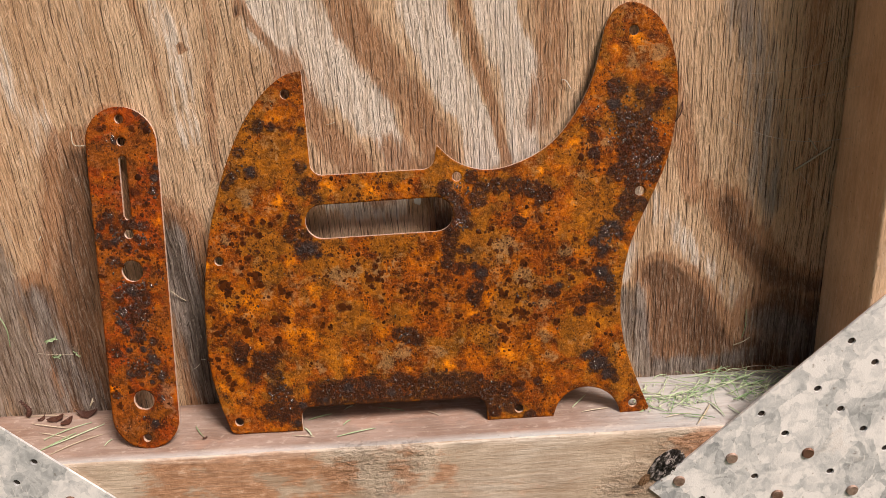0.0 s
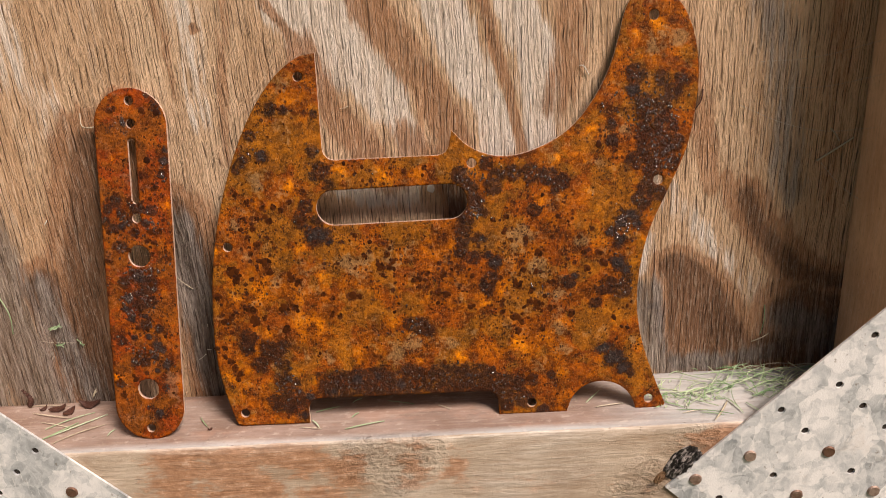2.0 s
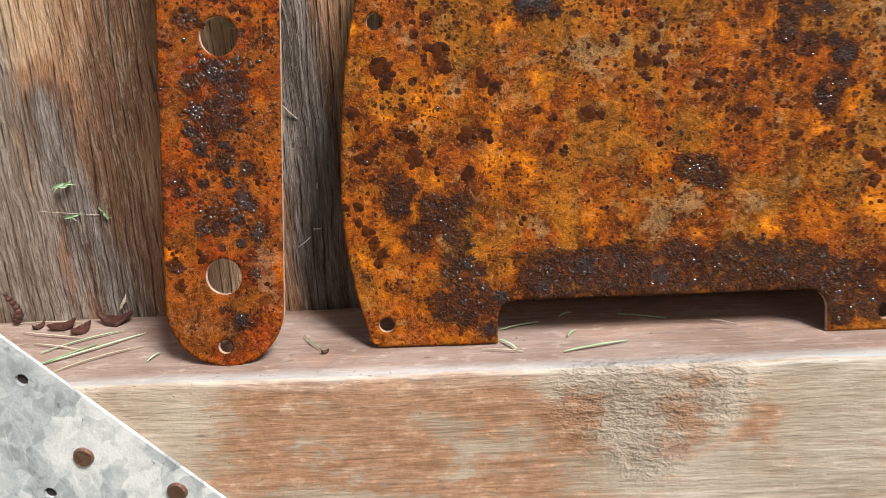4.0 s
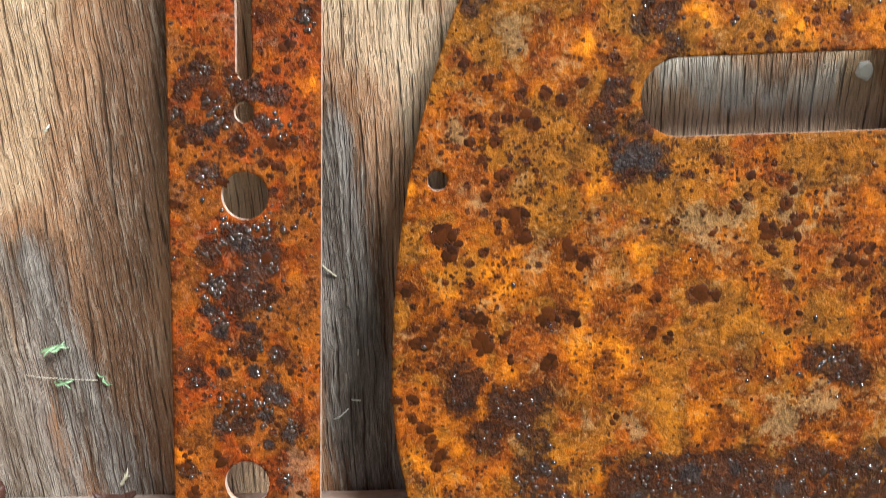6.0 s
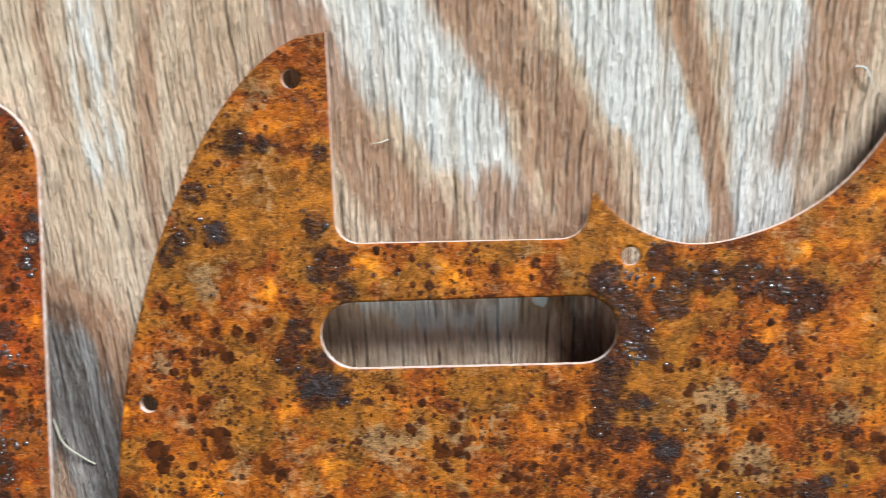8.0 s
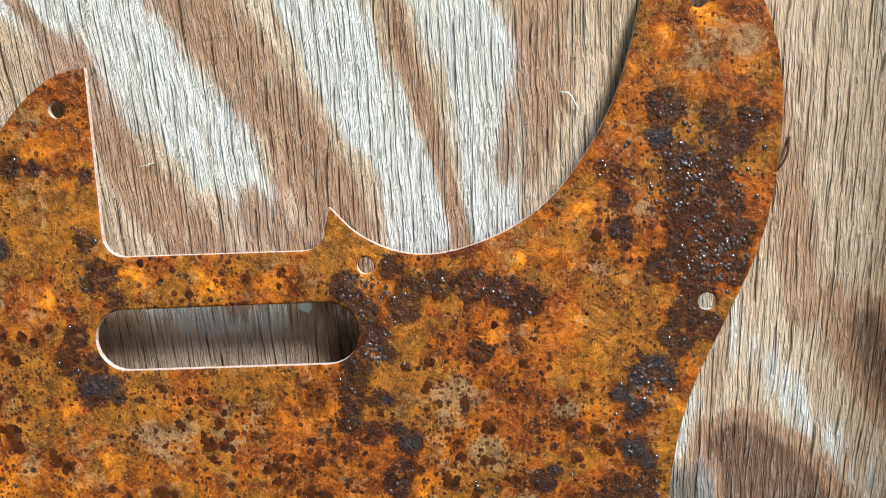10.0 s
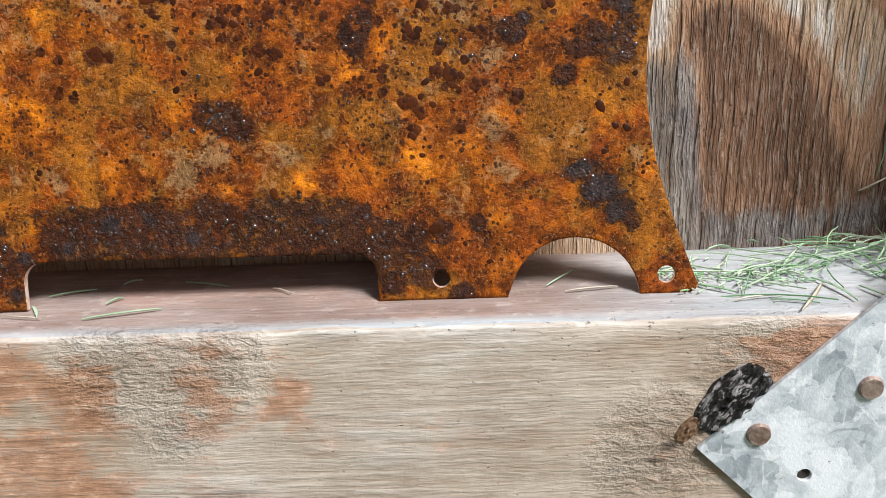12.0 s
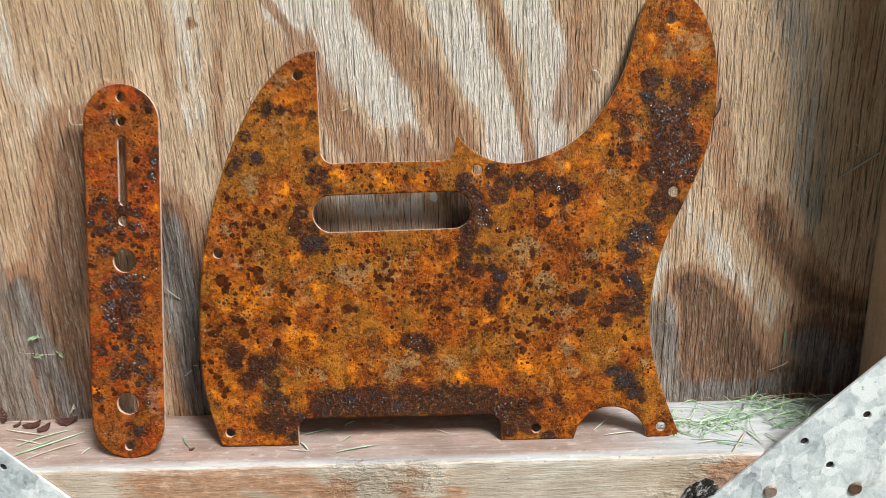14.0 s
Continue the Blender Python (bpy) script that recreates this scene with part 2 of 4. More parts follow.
    speck = s.step(s.noise(900, 3, 0.6, s.space((0.5, 1, 1), shift=(1, 2, 3))), 0.64, 0.74)
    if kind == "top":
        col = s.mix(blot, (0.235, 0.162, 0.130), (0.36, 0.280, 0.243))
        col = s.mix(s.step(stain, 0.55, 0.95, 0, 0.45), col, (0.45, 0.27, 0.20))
        # the sky's bluish reflection on the right end, painted as cool pale grey
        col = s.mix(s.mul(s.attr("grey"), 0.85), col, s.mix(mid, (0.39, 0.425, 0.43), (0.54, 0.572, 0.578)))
    elif kind == "post":
        col = s.mix(blot, (0.58, 0.375, 0.230), (0.72, 0.500, 0.325))
    else:
        col = s.mix(blot, (0.37, 0.278, 0.195), (0.55, 0.460, 0.358))
        o = s.step(s.add(s.mul(stain, 0.55), s.add(s.mul(s.attr("orange"), 0.55), s.mul(torn, 0.16))), 0.50, 0.74)
        col = s.mix(s.mul(o, 0.82), col, s.mix(torn, (0.27, 0.115, 0.052), (0.54, 0.285, 0.155)))
        col = s.mix(s.mul(s.attr("grey"), s.step(mid, 0.1, 0.8, 0.35, 0.9)), col, s.mix(fine, (0.40, 0.365, 0.315), (0.74, 0.70, 0.63)))
    if kind == "face":
        smudge = s.step(s.add(s.attr("soot"), s.mul(s.add(fine, -0.5), 0.8)), 0.35, 0.75)
        col = s.mix(s.mul(smudge, 0.75), col, (0.075, 0.055, 0.045))
    grainy = 0.08
    col = s.mix(s.mul(s.step(line, 0.02, 0.28, 1, 0), grainy), col, (0.24, 0.125, 0.06))
    col = s.mix(s.step(fine, 0.45, 0.05, 0, grainy), col, (0.22, 0.13, 0.075))
    col = s.mix(s.step(fine, 0.60, 0.98, 0, 0.12), col, (0.82, 0.73, 0.62))
    col = s.mix(s.step(torn, 0.35, 0.0, 0, 0.16), col, (0.26, 0.145, 0.085))
    col = s.mix(s.step(torn, 0.72, 1.0, 0, 0.20), col, (0.86, 0.78, 0.68))
    col = s.mix(s.step(hair, 0.40, 0.0, 0, 0.18), col, (0.20, 0.12, 0.07))
    col = s.mix(s.mul(speck, 0.35), col, (0.16, 0.09, 0.05))
    crack = s.step(s.noise(420, 4, 0.65, s.space((0.07, 1, 1), shift=(2, 7, 5), source=wob)), 0.66, 0.74)
    col = s.mix(s.mul(crack, 0.10 if kind == "top" else 0.55), col, (0.13, 0.075, 0.045))
    t = s.mul(s.attr("torn"), torn)
    height = s.add(s.add(s.mul(fine, 0.08), s.mul(mid, 0.14)), s.add(s.mul(t, 1.8), s.add(s.mul(hair, 0.06), s.mul(speck, -0.3))))
    height = s.add(height, s.mul(torn, 0.09))
    return s.finish(col, 0.74, height, 0.0011, 1.0, Specular_IOR_Level=0.3)


def zinc_material():
    s = Shade("galvanised_steel", 0.5, 0.30)
    wob = s.warp(260, 0.004, s.warp(70, 0.012))
    big, mid, fine = s.noise(55, 5, 0.6, wob), s.noise(150, 5, 0.6, wob, 1.2), s.noise(1200, 4, 0.6)
    sepr = s.n.new("ShaderNodeSeparateColor")
    s.l.new(s.cells(190, wob, out="Color"), sepr.inputs[0])
    sep2 = s.n.new("ShaderNodeSeparateColor")
    s.l.new(s.cells(95, s.space((1, 1, 0.55), turn=35, source=s.warp(150, 0.005)), out="Color"), sep2.inputs[0])
    v = s.add(s.step(big, 0.3, 0.7, 0, 0.30), s.add(s.step(mid, 0.3, 0.7, 0, 0.26), s.add(s.mul(sepr.outputs[0], 0.26), s.mul(sep2.outputs[1], 0.34))))
    col = s.ramp(v, (0.16, (0.30, 0.335, 0.36)), (0.44, (0.60, 0.64, 0.66)), (0.78, (0.92, 0.935, 0.935)))
    col = s.mix(s.step(s.noise(34, 5, 0.65, s.space((1, 1, 1), shift=(5, 2, 1), source=wob)), 0.60, 0.72, 0, 0.20), col, (0.50, 0.40, 0.31))
    col = s.mix(s.step(s.noise(700, 3, 0.6, s.space((1, 1, 0.12), turn=30)), 0.60, 0.70, 0, 0.60), col, (0.96, 0.96, 0.95))
    col = s.mix(s.step(s.noise(600, 3, 0.6, s.space((1, 1, 0.10), turn=-48, shift=(3, 3, 3))), 0.68, 0.74, 0, 0.60), col, (0.95, 0.95, 0.94))
    col = s.mix(s.step(s.noise(420, 4, 0.7, s.space((1, 1, 1), shift=(9, 1, 1))), 0.64, 0.72, 0, 0.65), col, (0.20, 0.16, 0.12))
    return s.finish(col, s.step(v, 0.1, 0.9, 0.36, 0.60), s.add(s.mul(fine, 0.4), s.mul(big, 0.6)), 0.0004, 0.8)


def plain_material(name, a, b, scale, rough=0.6, metal=0.0, depth=0.0004, coat=0.0):
    s = Shade(name, rough, metal)
    n = s.noise(scale, 5, 0.6)
    vary = s.n.new("ShaderNodeObjectInfo").outputs["Random"]
    f = s.math("ADD", s.mul(n, 0.8), s.mul(s.add(vary, -0.5), 0.5), True)
    return s.finish(s.mix(s.step(f, 0.2, 0.75), a, b), rough, n, depth, Coat_Weight=coat)


def stuff_material(name, a, b, rough=0.6):
    """For joined heaps: every island has its own shade between a and b."""
    s = Shade(name, rough)
    island = s.n.new("ShaderNodeNewGeometry").outputs["Random Per Island"]
    return s.finish(s.mix(s.math("ADD", s.mul(island, 0.85), s.mul(s.noise(300), 0.2), True), a, b), rough)


def swollen_material(name, a, b, uneven=1.0, coat=0.5, gloss=0.2):
    """Wet swollen rust: every dome has its own shade between a and b."""
    s = Shade(name, 0.25)
    island = s.n.new("ShaderNodeNewGeometry").outputs["Random Per Island"]
    n = s.noise(1600, 4, 0.6)
    f = s.math("ADD", s.mul(island, 0.7), s.mul(s.add(n, -0.4), 0.8), True)
    return s.finish(s.mix(f, a, b), s.step(n, 0.35, 0.65, 0.40, 0.60), n, 0.0006, uneven, Coat_Weight=coat, Coat_Roughness=gloss, Coat_IOR=2.0, Specular_IOR_Level=0.08)


RUST = rust_material("wet_rusted_steel", 0.0, 0.35, 0.40, (0.97, 0.91, 0.86))
RUST_NARROW = rust_material("wet_rusted_steel_narrow", 2.3, 0.60, 0.85, (0.80, 0.60, 0.66))
EDGE = edge_material()
PLY = plywood_material()
SILL_FACE = lumber_material("sawn_softwood_face", "face")
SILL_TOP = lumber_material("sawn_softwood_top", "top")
POST = lumber_material("sawn_softwood_post", "post")
ZINC = zinc_material()
NAIL = plain_material("rusty_nail_head", (0.16, 0.085, 0.055), (0.36, 0.27, 0.22), 500, 0.45, 0.5)
# near-black colour that stands for the shade inside punched holes
HOLE_SHADE = plain_material("hole_shade", (0.02, 0.016, 0.012), (0.05, 0.035, 0.025), 400, 0.9)
def knot_material():
    """Charred-looking knot: black, with highlights on its torn fibres painted as silvery streaks along its length."""
    s = Shade("dark_knot", 0.25)
    v = s.space((1, 1, 0.16), source=s.space((1, 1, 1), turn=-38, source=s.warp(200, 0.0025)))
    f = s.step(s.noise(900, 4, 0.6, v), 0.34, 0.66)
    ring = s.step(s.noise(260, 3, 0.5), 0.35, 0.65)
    col = s.mix(s.step(s.mul(f, s.add(ring, 0.35)), 0.45, 0.85), (0.012, 0.009, 0.008), (0.36, 0.33, 0.31))
    return s.finish(col, 0.30, f, 0.0012, 1.0, Coat_Weight=0.8, Coat_Roughness=0.1)


KNOT = knot_material()
RESIN = plain_material("amber_knot_wood", (0.16, 0.09, 0.045), (0.34, 0.22, 0.12), 500, 0.5)
GRASS = plain_material("cut_grass", (0.24, 0.38, 0.20), (0.50, 0.62, 0.45), 60, 0.55)
STRAW = plain_material("dry_straw", (0.46, 0.41, 0.30), (0.66, 0.61, 0.49), 60, 0.6)
HEAP = stuff_material("cut_grass_heap", (0.14, 0.34, 0.12), (0.62, 0.68, 0.50))
BARK = plain_material("bark_flake", (0.050, 0.018, 0.012), (0.17, 0.070, 0.045), 300, 0.5, depth=0.001)
BLISTER = swollen_material("maroon_blister", (0.018, 0.0050, 0.0012), (0.095, 0.022, 0.003), 0.15, 0.14, 0.05)
BEAD = swollen_material("wet_crust_bead", (0.014, 0.006, 0.004), (0.070, 0.022, 0.007), 0.10, 1.0, 0.16)
LINT = plain_material("pale_lint", (0.62, 0.62, 0.56), (0.80, 0.80, 0.74), 500, 0.8)
CHALK = plain_material("white_scrap", (0.80, 0.80, 0.78), (0.90, 0.90, 0.88), 500, 0.7)
WEB = plain_material("dusty_web", (0.42, 0.38, 0.32), (0.60, 0.56, 0.50), 300, 0.6)
SOIL = plain_material("trodden_grass", (0.05, 0.06, 0.025), (0.12, 0.13, 0.06), 8, 0.9, depth=0.01)


# ---- building helpers ----
def mesh_of(name, verts, faces, mats=(), slots=None, smooth=False):
    me = bpy.data.meshes.new(name)
    me.from_pydata([tuple(v) for v in verts], [], faces)
    for m in mats:
        me.materials.append(m)
    if slots is not None:
        me.polygons.foreach_set("material_index", slots)
    if smooth:
        me.polygons.foreach_set("use_smooth", [True] * len(me.polygons))
    me.update()
    return me


def part(name, bm, material, parent=None, label=""):
    """Links a bmesh as one mesh object, under its parent where it has one."""
    me = bpy.data.meshes.new(name)
    bm.to_mesh(me)
    bm.free()
    me.materials.append(material)
    ob = new(name, me)
    ob.parent = parent
    return tagged(ob, label)


def floats(me, name, values):
    me.attributes.new(name, "FLOAT", "POINT").data.foreach_set("value", np.asarray(values, dtype=np.float32))


def stroke(px, py, pts, width, strength=1.0):
    """How strongly a soft band along a polyline, in mm, covers each point."""
    best = np.full(len(px), 1e9)
    for (x0, y0), (x1, y1) in zip(pts[:-1], pts[1:]):
        dx, dy = x1 - x0, y1 - y0
        k = np.clip(((px - x0) * dx + (py - y0) * dy) / (dx * dx + dy * dy + 1e-9), 0, 1)
        best = np.minimum(best, np.hypot(px - x0 - k * dx, py - y0 - k * dy))
    return strength * np.clip(1.25 - best / width, 0, 1)


def blots(px, py, spots, soft=1.15):
    """The strongest cover by round patches (x, y, radius), in mm."""
    out = np.zeros(len(px))
    for x, y, r in spots:
        out = np.maximum(out, np.clip(soft - soft * 0.62 * np.hypot(px - x, py - y) / r, 0, 1))
    return out


def arc(cx, cy, r, a0, a1, n):
    return [(cx + r * math.cos(radians(a0 + (a1 - a0) * k / n)), cy + r * math.sin(radians(a0 + (a1 - a0) * k / n))) for k in range(n + 1)]


def spline(knots, n=7):
    """A smooth curve through its knots."""
    k = [np.array(p, float) for p in knots]
    k = [2 * k[0] - k[1]] + k + [2 * k[-1] - k[-2]]
    out = []
    for a, b, c, d in zip(k, k[1:], k[2:], k[3:]):
        for j in range(n):
            s = j / n
            out.append(tuple(0.5 * (2 * b + (c - a) * s + (2 * a - 5 * b + 4 * c - d) * s * s + (3 * b - a - 3 * c + d) * s ** 3)))
    return out + [tuple(k[-2])]


def inside(px, py, loop):
    hit = np.zeros(len(px), bool)
    for (x0, y0), (x1, y1) in zip(loop, loop[1:] + loop[:1]):
        if y0 != y1:
            hit ^= ((y0 > py) != (y1 > py)) & (px < (x1 - x0) * (py - y0) / (y1 - y0) + x0)
    return hit


def refine(loop, longest=1.4):
    out = []
    for a, b in zip(loop, loop[1:] + loop[:1]):
        n = max(1, math.ceil(math.dist(a, b) / longest))
        out += [(a[0] + (b[0] - a[0]) * k / n, a[1] + (b[1] - a[1]) * k / n) for k in range(n)]
    return [p for p, q in zip(out, out[1:] + out[:1]) if math.dist(p, q) > 1e-3]


def sheet(name, loops, thick, pitch, mats, relief):
    """A sheet of steel cut to an outline with holes, in mm: dense uneven front, plain back, pale cut edge. Its front lies at z = 0."""
    loops = [refine(l) for l in loops]
    rim = [p for l in loops for p in l]
    edges, at = [], 0
    for l in loops:
        edges += [(at + k, at + (k + 1) % len(l)) for k in range(len(l))]
        at += len(l)
    xs, ys = [p[0] for p in loops[0]], [p[1] for p in loops[0]]
    gx, gy = np.meshgrid(np.arange(min(xs), max(xs), pitch), np.arange(min(ys), max(ys), pitch * 0.866))
    gx = gx + (np.arange(gx.shape[0]) % 2)[:, None] * pitch / 2
    gx, gy = gx.ravel(), gy.ravel()
    keep = inside(gx, gy, loops[0])
    for l in loops[1:]:
        keep &= ~inside(gx, gy, l)
    gx, gy = gx[keep], gy[keep]
    near = np.full(len(gx), 1e9)
    for x, y in rim:
        near = np.minimum(near, (gx - x) ** 2 + (gy - y) ** 2)
    gx, gy = gx[near > (0.65 * pitch) ** 2], gy[near > (0.65 * pitch) ** 2]
    flat = [Vector(p) for p in rim] + [Vector(p) for p in zip(gx.tolist(), gy.tolist())]
    cut = mathutils_cdt(flat, edges, [], 0, 1e-5)
    pts, tris = cut[0], np.array([f for f in cut[2] if len(f) == 3])
    px, py = np.array([p.x for p in pts]), np.array([p.y for p in pts])
    mx, my = px[tris].mean(1), py[tris].mean(1)
    keep = inside(mx, my, loops[0])
    for l in loops[1:]:
        keep &= ~inside(mx, my, l)
    tris = tris[keep]
    area = (px[tris[:, 1]] - px[tris[:, 0]]) * (py[tris[:, 2]] - py[tris[:, 0]]) - (px[tris[:, 2]] - px[tris[:, 0]]) * (py[tris[:, 1]] - py[tris[:, 0]])
    tris[area < 0] = tris[area < 0][:, ::-1]
    count = {}
    for a, b, c in tris.tolist():
        for e in ((a, b), (b, c), (c, a)):
            count[e] = 1
    border = [e for e in count if (e[1], e[0]) not in count]
    onrim = np.zeros(len(px), bool)
    onrim[[v for e in border for v in e]] = True
    up = np.array([relief * (noise.noise((x * 0.35, y * 0.35, 3)) + 0.7 * noise.noise((x * 1.1, y * 1.1, 9))) for x, y in zip(px.tolist(), py.tolist())])
    up[onrim] = -0.12
    n = len(px)
    verts = np.zeros((2 * n, 3))
    verts[:n] = np.stack([px, py, up], 1)
    verts[n:] = np.stack([px, py, np.full(n, -thick)], 1)
    faces = tris.tolist() + (tris[:, ::-1] + n).tolist() + [(b, a, a + n, b + n) for a, b in border]
    slots = [0] * (2 * len(tris)) + [1] * len(border)
    me = mesh_of(name, verts * 0.001, faces, mats, slots)
    smooth = np.zeros(len(faces), bool)
    smooth[:len(tris)] = True
    me.polygons.foreach_set("use_smooth", smooth)
    clear = np.full(n, 1e9)
    for x, y in rim:
        clear = np.minimum(clear, (px - x) ** 2 + (py - y) ** 2)
    return me, np.concatenate([px, px]), np.concatenate([py, py]), np.sqrt(clear)


def leaning(origin, slope, turn=0.0):
    """The pose of a sheet that stands at origin and leans back by the slope; turn: degrees in its own plane."""
    u, v = Vector((1, 0, 0)), Vector((0, slope, 1)).normalized()
    w = u.cross(v)
    m = Matrix((u, v, w)).transposed().to_4x4()
    m.translation = origin
    return m @ Matrix.Rotation(radians(turn), 4, "Z")


def box(bm, lo, hi, bevel=0.0, segments=2):
    r = bmesh.ops.create_cube(bm, size=1)
    for v in r["verts"]:
        v.co = Vector([lo[i] + (v.co[i] + 0.5) * (hi[i] - lo[i]) for i in range(3)])
    if bevel:
        bmesh.ops.bevel(bm, geom=list({e for v in r["verts"] for e in v.link_edges}), offset=bevel, segments=segments, affect="EDGES", profile=0.5)


# ---- the setting: ground, plywood back, sawn frame ----
BACK = 0.0456      # front of the plywood
TOP = -0.0004      # top of the sill
POST_X = 0.1858    # inner side of the post
LEFT_X = -0.2365   # inner side of the other post, out of view


def ground():
    n = 40
    side = [60 * (abs(k / n * 2 - 1) ** 2.2) * (1 if k * 2 > n else -1) for k in range(n + 1)]
    verts = [(x, y, -0.35 - 0.02 * noise.noise((x * 3, y * 3, 0))) for y in side for x in side]
    faces = [(j * (n + 1) + i, j * (n + 1) + i + 1, (j + 1) * (n + 1) + i + 1, (j + 1) * (n + 1) + i) for j in range(n) for i in range(n)]
    tagged(new("ground", mesh_of("ground", verts, faces, (SOIL,), smooth=True)), "trodden grass in front of the shed", "ground", kind="structure")


def plywood():
    x0, x1, z0, z1, p = -0.34, 0.30, -0.345, 0.48, 0.0022
    nx, nz = round((x1 - x0) / p), round((z1 - z0) / p)
    xs, zs = np.linspace(x0, x1, nx + 1), np.linspace(z0, z1, nz + 1)
    gx, gz = np.meshgrid(xs, zs)
    gx, gz = gx.ravel(), gz.ravel()
    verts = np.stack([gx, np.full(len(gx), BACK), gz], 1)
    k = np.arange(nx * nz)
    a = (k // nx) * (nx + 1) + k % nx
    faces = np.stack([a, a + 1, a + nx + 2, a + nx + 1], 1).tolist()
    n = len(verts)
    c = [0, nx, nz * (nx + 1) + nx, nz * (nx + 1)]
    verts = np.concatenate([verts, [(x0, BACK + 0.012, z0), (x1, BACK + 0.012, z0), (x1, BACK + 0.012, z1), (x0, BACK + 0.012, z1)]])
    faces += [(n, n + 3, n + 2, n + 1), tuple([n, n + 1] + list(range(nx, -1, -1))), tuple([n + 2, n + 3] + list(range(c[3], c[2] + 1)))]
    faces += [tuple([n + 1, n + 2] + [nx + j * (nx + 1) for j in range(nz, -1, -1)]), tuple([n + 3, n] + [j * (nx + 1) for j in range(nz + 1)])]
    me = mesh_of("wall_back", verts, faces, (PLY,))
    X, Z = verts[:, 0] * 1000, verts[:, 2] * 1000
    w = np.array([noise.noise((x * 0.05, z * 0.03, 0)) for x, z in zip(X.tolist(), Z.tolist())])
    X, Z = X + 3.0 * w, Z + 5 * w
    late_and_shade, pale, grey = np.zeros(len(X)), np.zeros(len(X)), np.zeros(len(X))
    for pts, width, s in LATEWOOD_AND_SHADE:
        late_and_shade = np.maximum(late_and_shade, stroke(X, Z, pts, width, s))
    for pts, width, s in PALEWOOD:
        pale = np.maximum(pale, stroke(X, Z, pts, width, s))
    for pts, width, s in GREYWOOD_AND_SHADE:
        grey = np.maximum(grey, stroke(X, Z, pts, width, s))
    floats(me, "late_and_shade", late_and_shade)
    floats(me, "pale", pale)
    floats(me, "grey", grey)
    tagged(new("wall_back", me), "weathered plywood back wall with brown cathedral grain", "plywood wall", kind="structure")


# grain of the plywood, with some shade painted in, in mm: centre line, half width, strength
LATEWOOD_AND_SHADE = [
    (((-72, 215), (-69, 189), (-64, 177), (-57, 167)), 3.2, 0.68),
    (((-56, 166), (-48, 148), (-40, 132), (-28, 118), (-20, 108)), 11, 0.66),
    (((-34, 215), (-25, 185), (-16, 168), (-7, 152), (2, 138), (9, 124)), 11, 0.74),
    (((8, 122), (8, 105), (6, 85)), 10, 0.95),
    (((-14, 128), (-2, 116)), 12, 0.55),
    (((17, 215), (23, 183), (27, 161), (33, 137), (36, 118), (37, 100)), 3.6, 0.84),
    (((58, 215), (60, 181), (58, 159), (52, 138)), 12, 0.56),
    (((-122, 220), (-117, 201), (-114, 178), (-113, 150)), 5, 0.45),
    (((-88, 205), (-88, 180), (-91, 155), (-97, 119)), 6, 0.42),
    # left of the control plate: brown stain and the plate's shadow, painted as one
    (((-157, 130), (-164, 104), (-172, 81), (-178, 55), (-180, 5)), 22, 1.0),
    # between the plates: dark wood, with the pickguard's shadow painted in
    (((-124, 100), (-119, 60), (-120, 0)), 19, 1.0),
    # behind the control plate's slot: stain, with the shade there painted in
    (((-139, 150), (-143, 128), (-146, 104)), 9, 1.0),
    (((-194, 66), (-188, 0)), 16, 1.0),
    (((113, 150), (118, 120), (124, 96)), 10, 0.52),
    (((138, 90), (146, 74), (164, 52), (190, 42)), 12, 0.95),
    # corner by post and sill: stain, deepened to paint in the post's shadow
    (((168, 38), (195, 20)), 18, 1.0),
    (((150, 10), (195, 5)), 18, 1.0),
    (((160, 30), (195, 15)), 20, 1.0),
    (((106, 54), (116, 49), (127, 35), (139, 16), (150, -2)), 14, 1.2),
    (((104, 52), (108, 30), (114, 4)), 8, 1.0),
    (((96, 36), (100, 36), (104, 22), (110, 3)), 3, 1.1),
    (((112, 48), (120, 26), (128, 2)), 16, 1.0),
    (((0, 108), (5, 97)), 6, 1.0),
    (((-74, 198), (-73, 193)), 1.6, 1.2),
    (((-100.5, 180), (-100, 177)), 1.6, 1.2),
    (((128, 100), (135, 80)), 6, 0.6),
    (((168, 215), (174, 120), (180, 60)), 12, 0.40),
    (((135, 215), (142, 170)), 5, 0.4),
]
PALEWOOD = [
    (((-56, 215), (-53, 186), (-40, 168)), 22, 1.0),
    (((-40, 172), (-30, 160), (-21, 143)), 12, 1.0),
    (((-21, 145), (-12, 126)), 8, 1.0),
    (((3, 215), (7, 184), (12, 165), (17, 152)), 12, 1.0),
    (((17, 152), (24, 138), (27, 119)), 8, 0.9),
    (((36, 215), (37, 182), (43, 160), (46, 137), (44, 115)), 11, 1.0),
    (((-108, 215), (-103, 180), (-104, 140)), 11, 0.42),
    (((-190, 215), (-180, 170), (-172, 140)), 18, 0.44),
    (((96, 104), (106, 86), (118, 74), (132, 56), (144, 38)), 10, 0.46),
    (((-60, 107), (-30, 103), (-15, 100)), 10, 0.6),
    (((92, 55), (95, 75)), 6, 0.6),
]
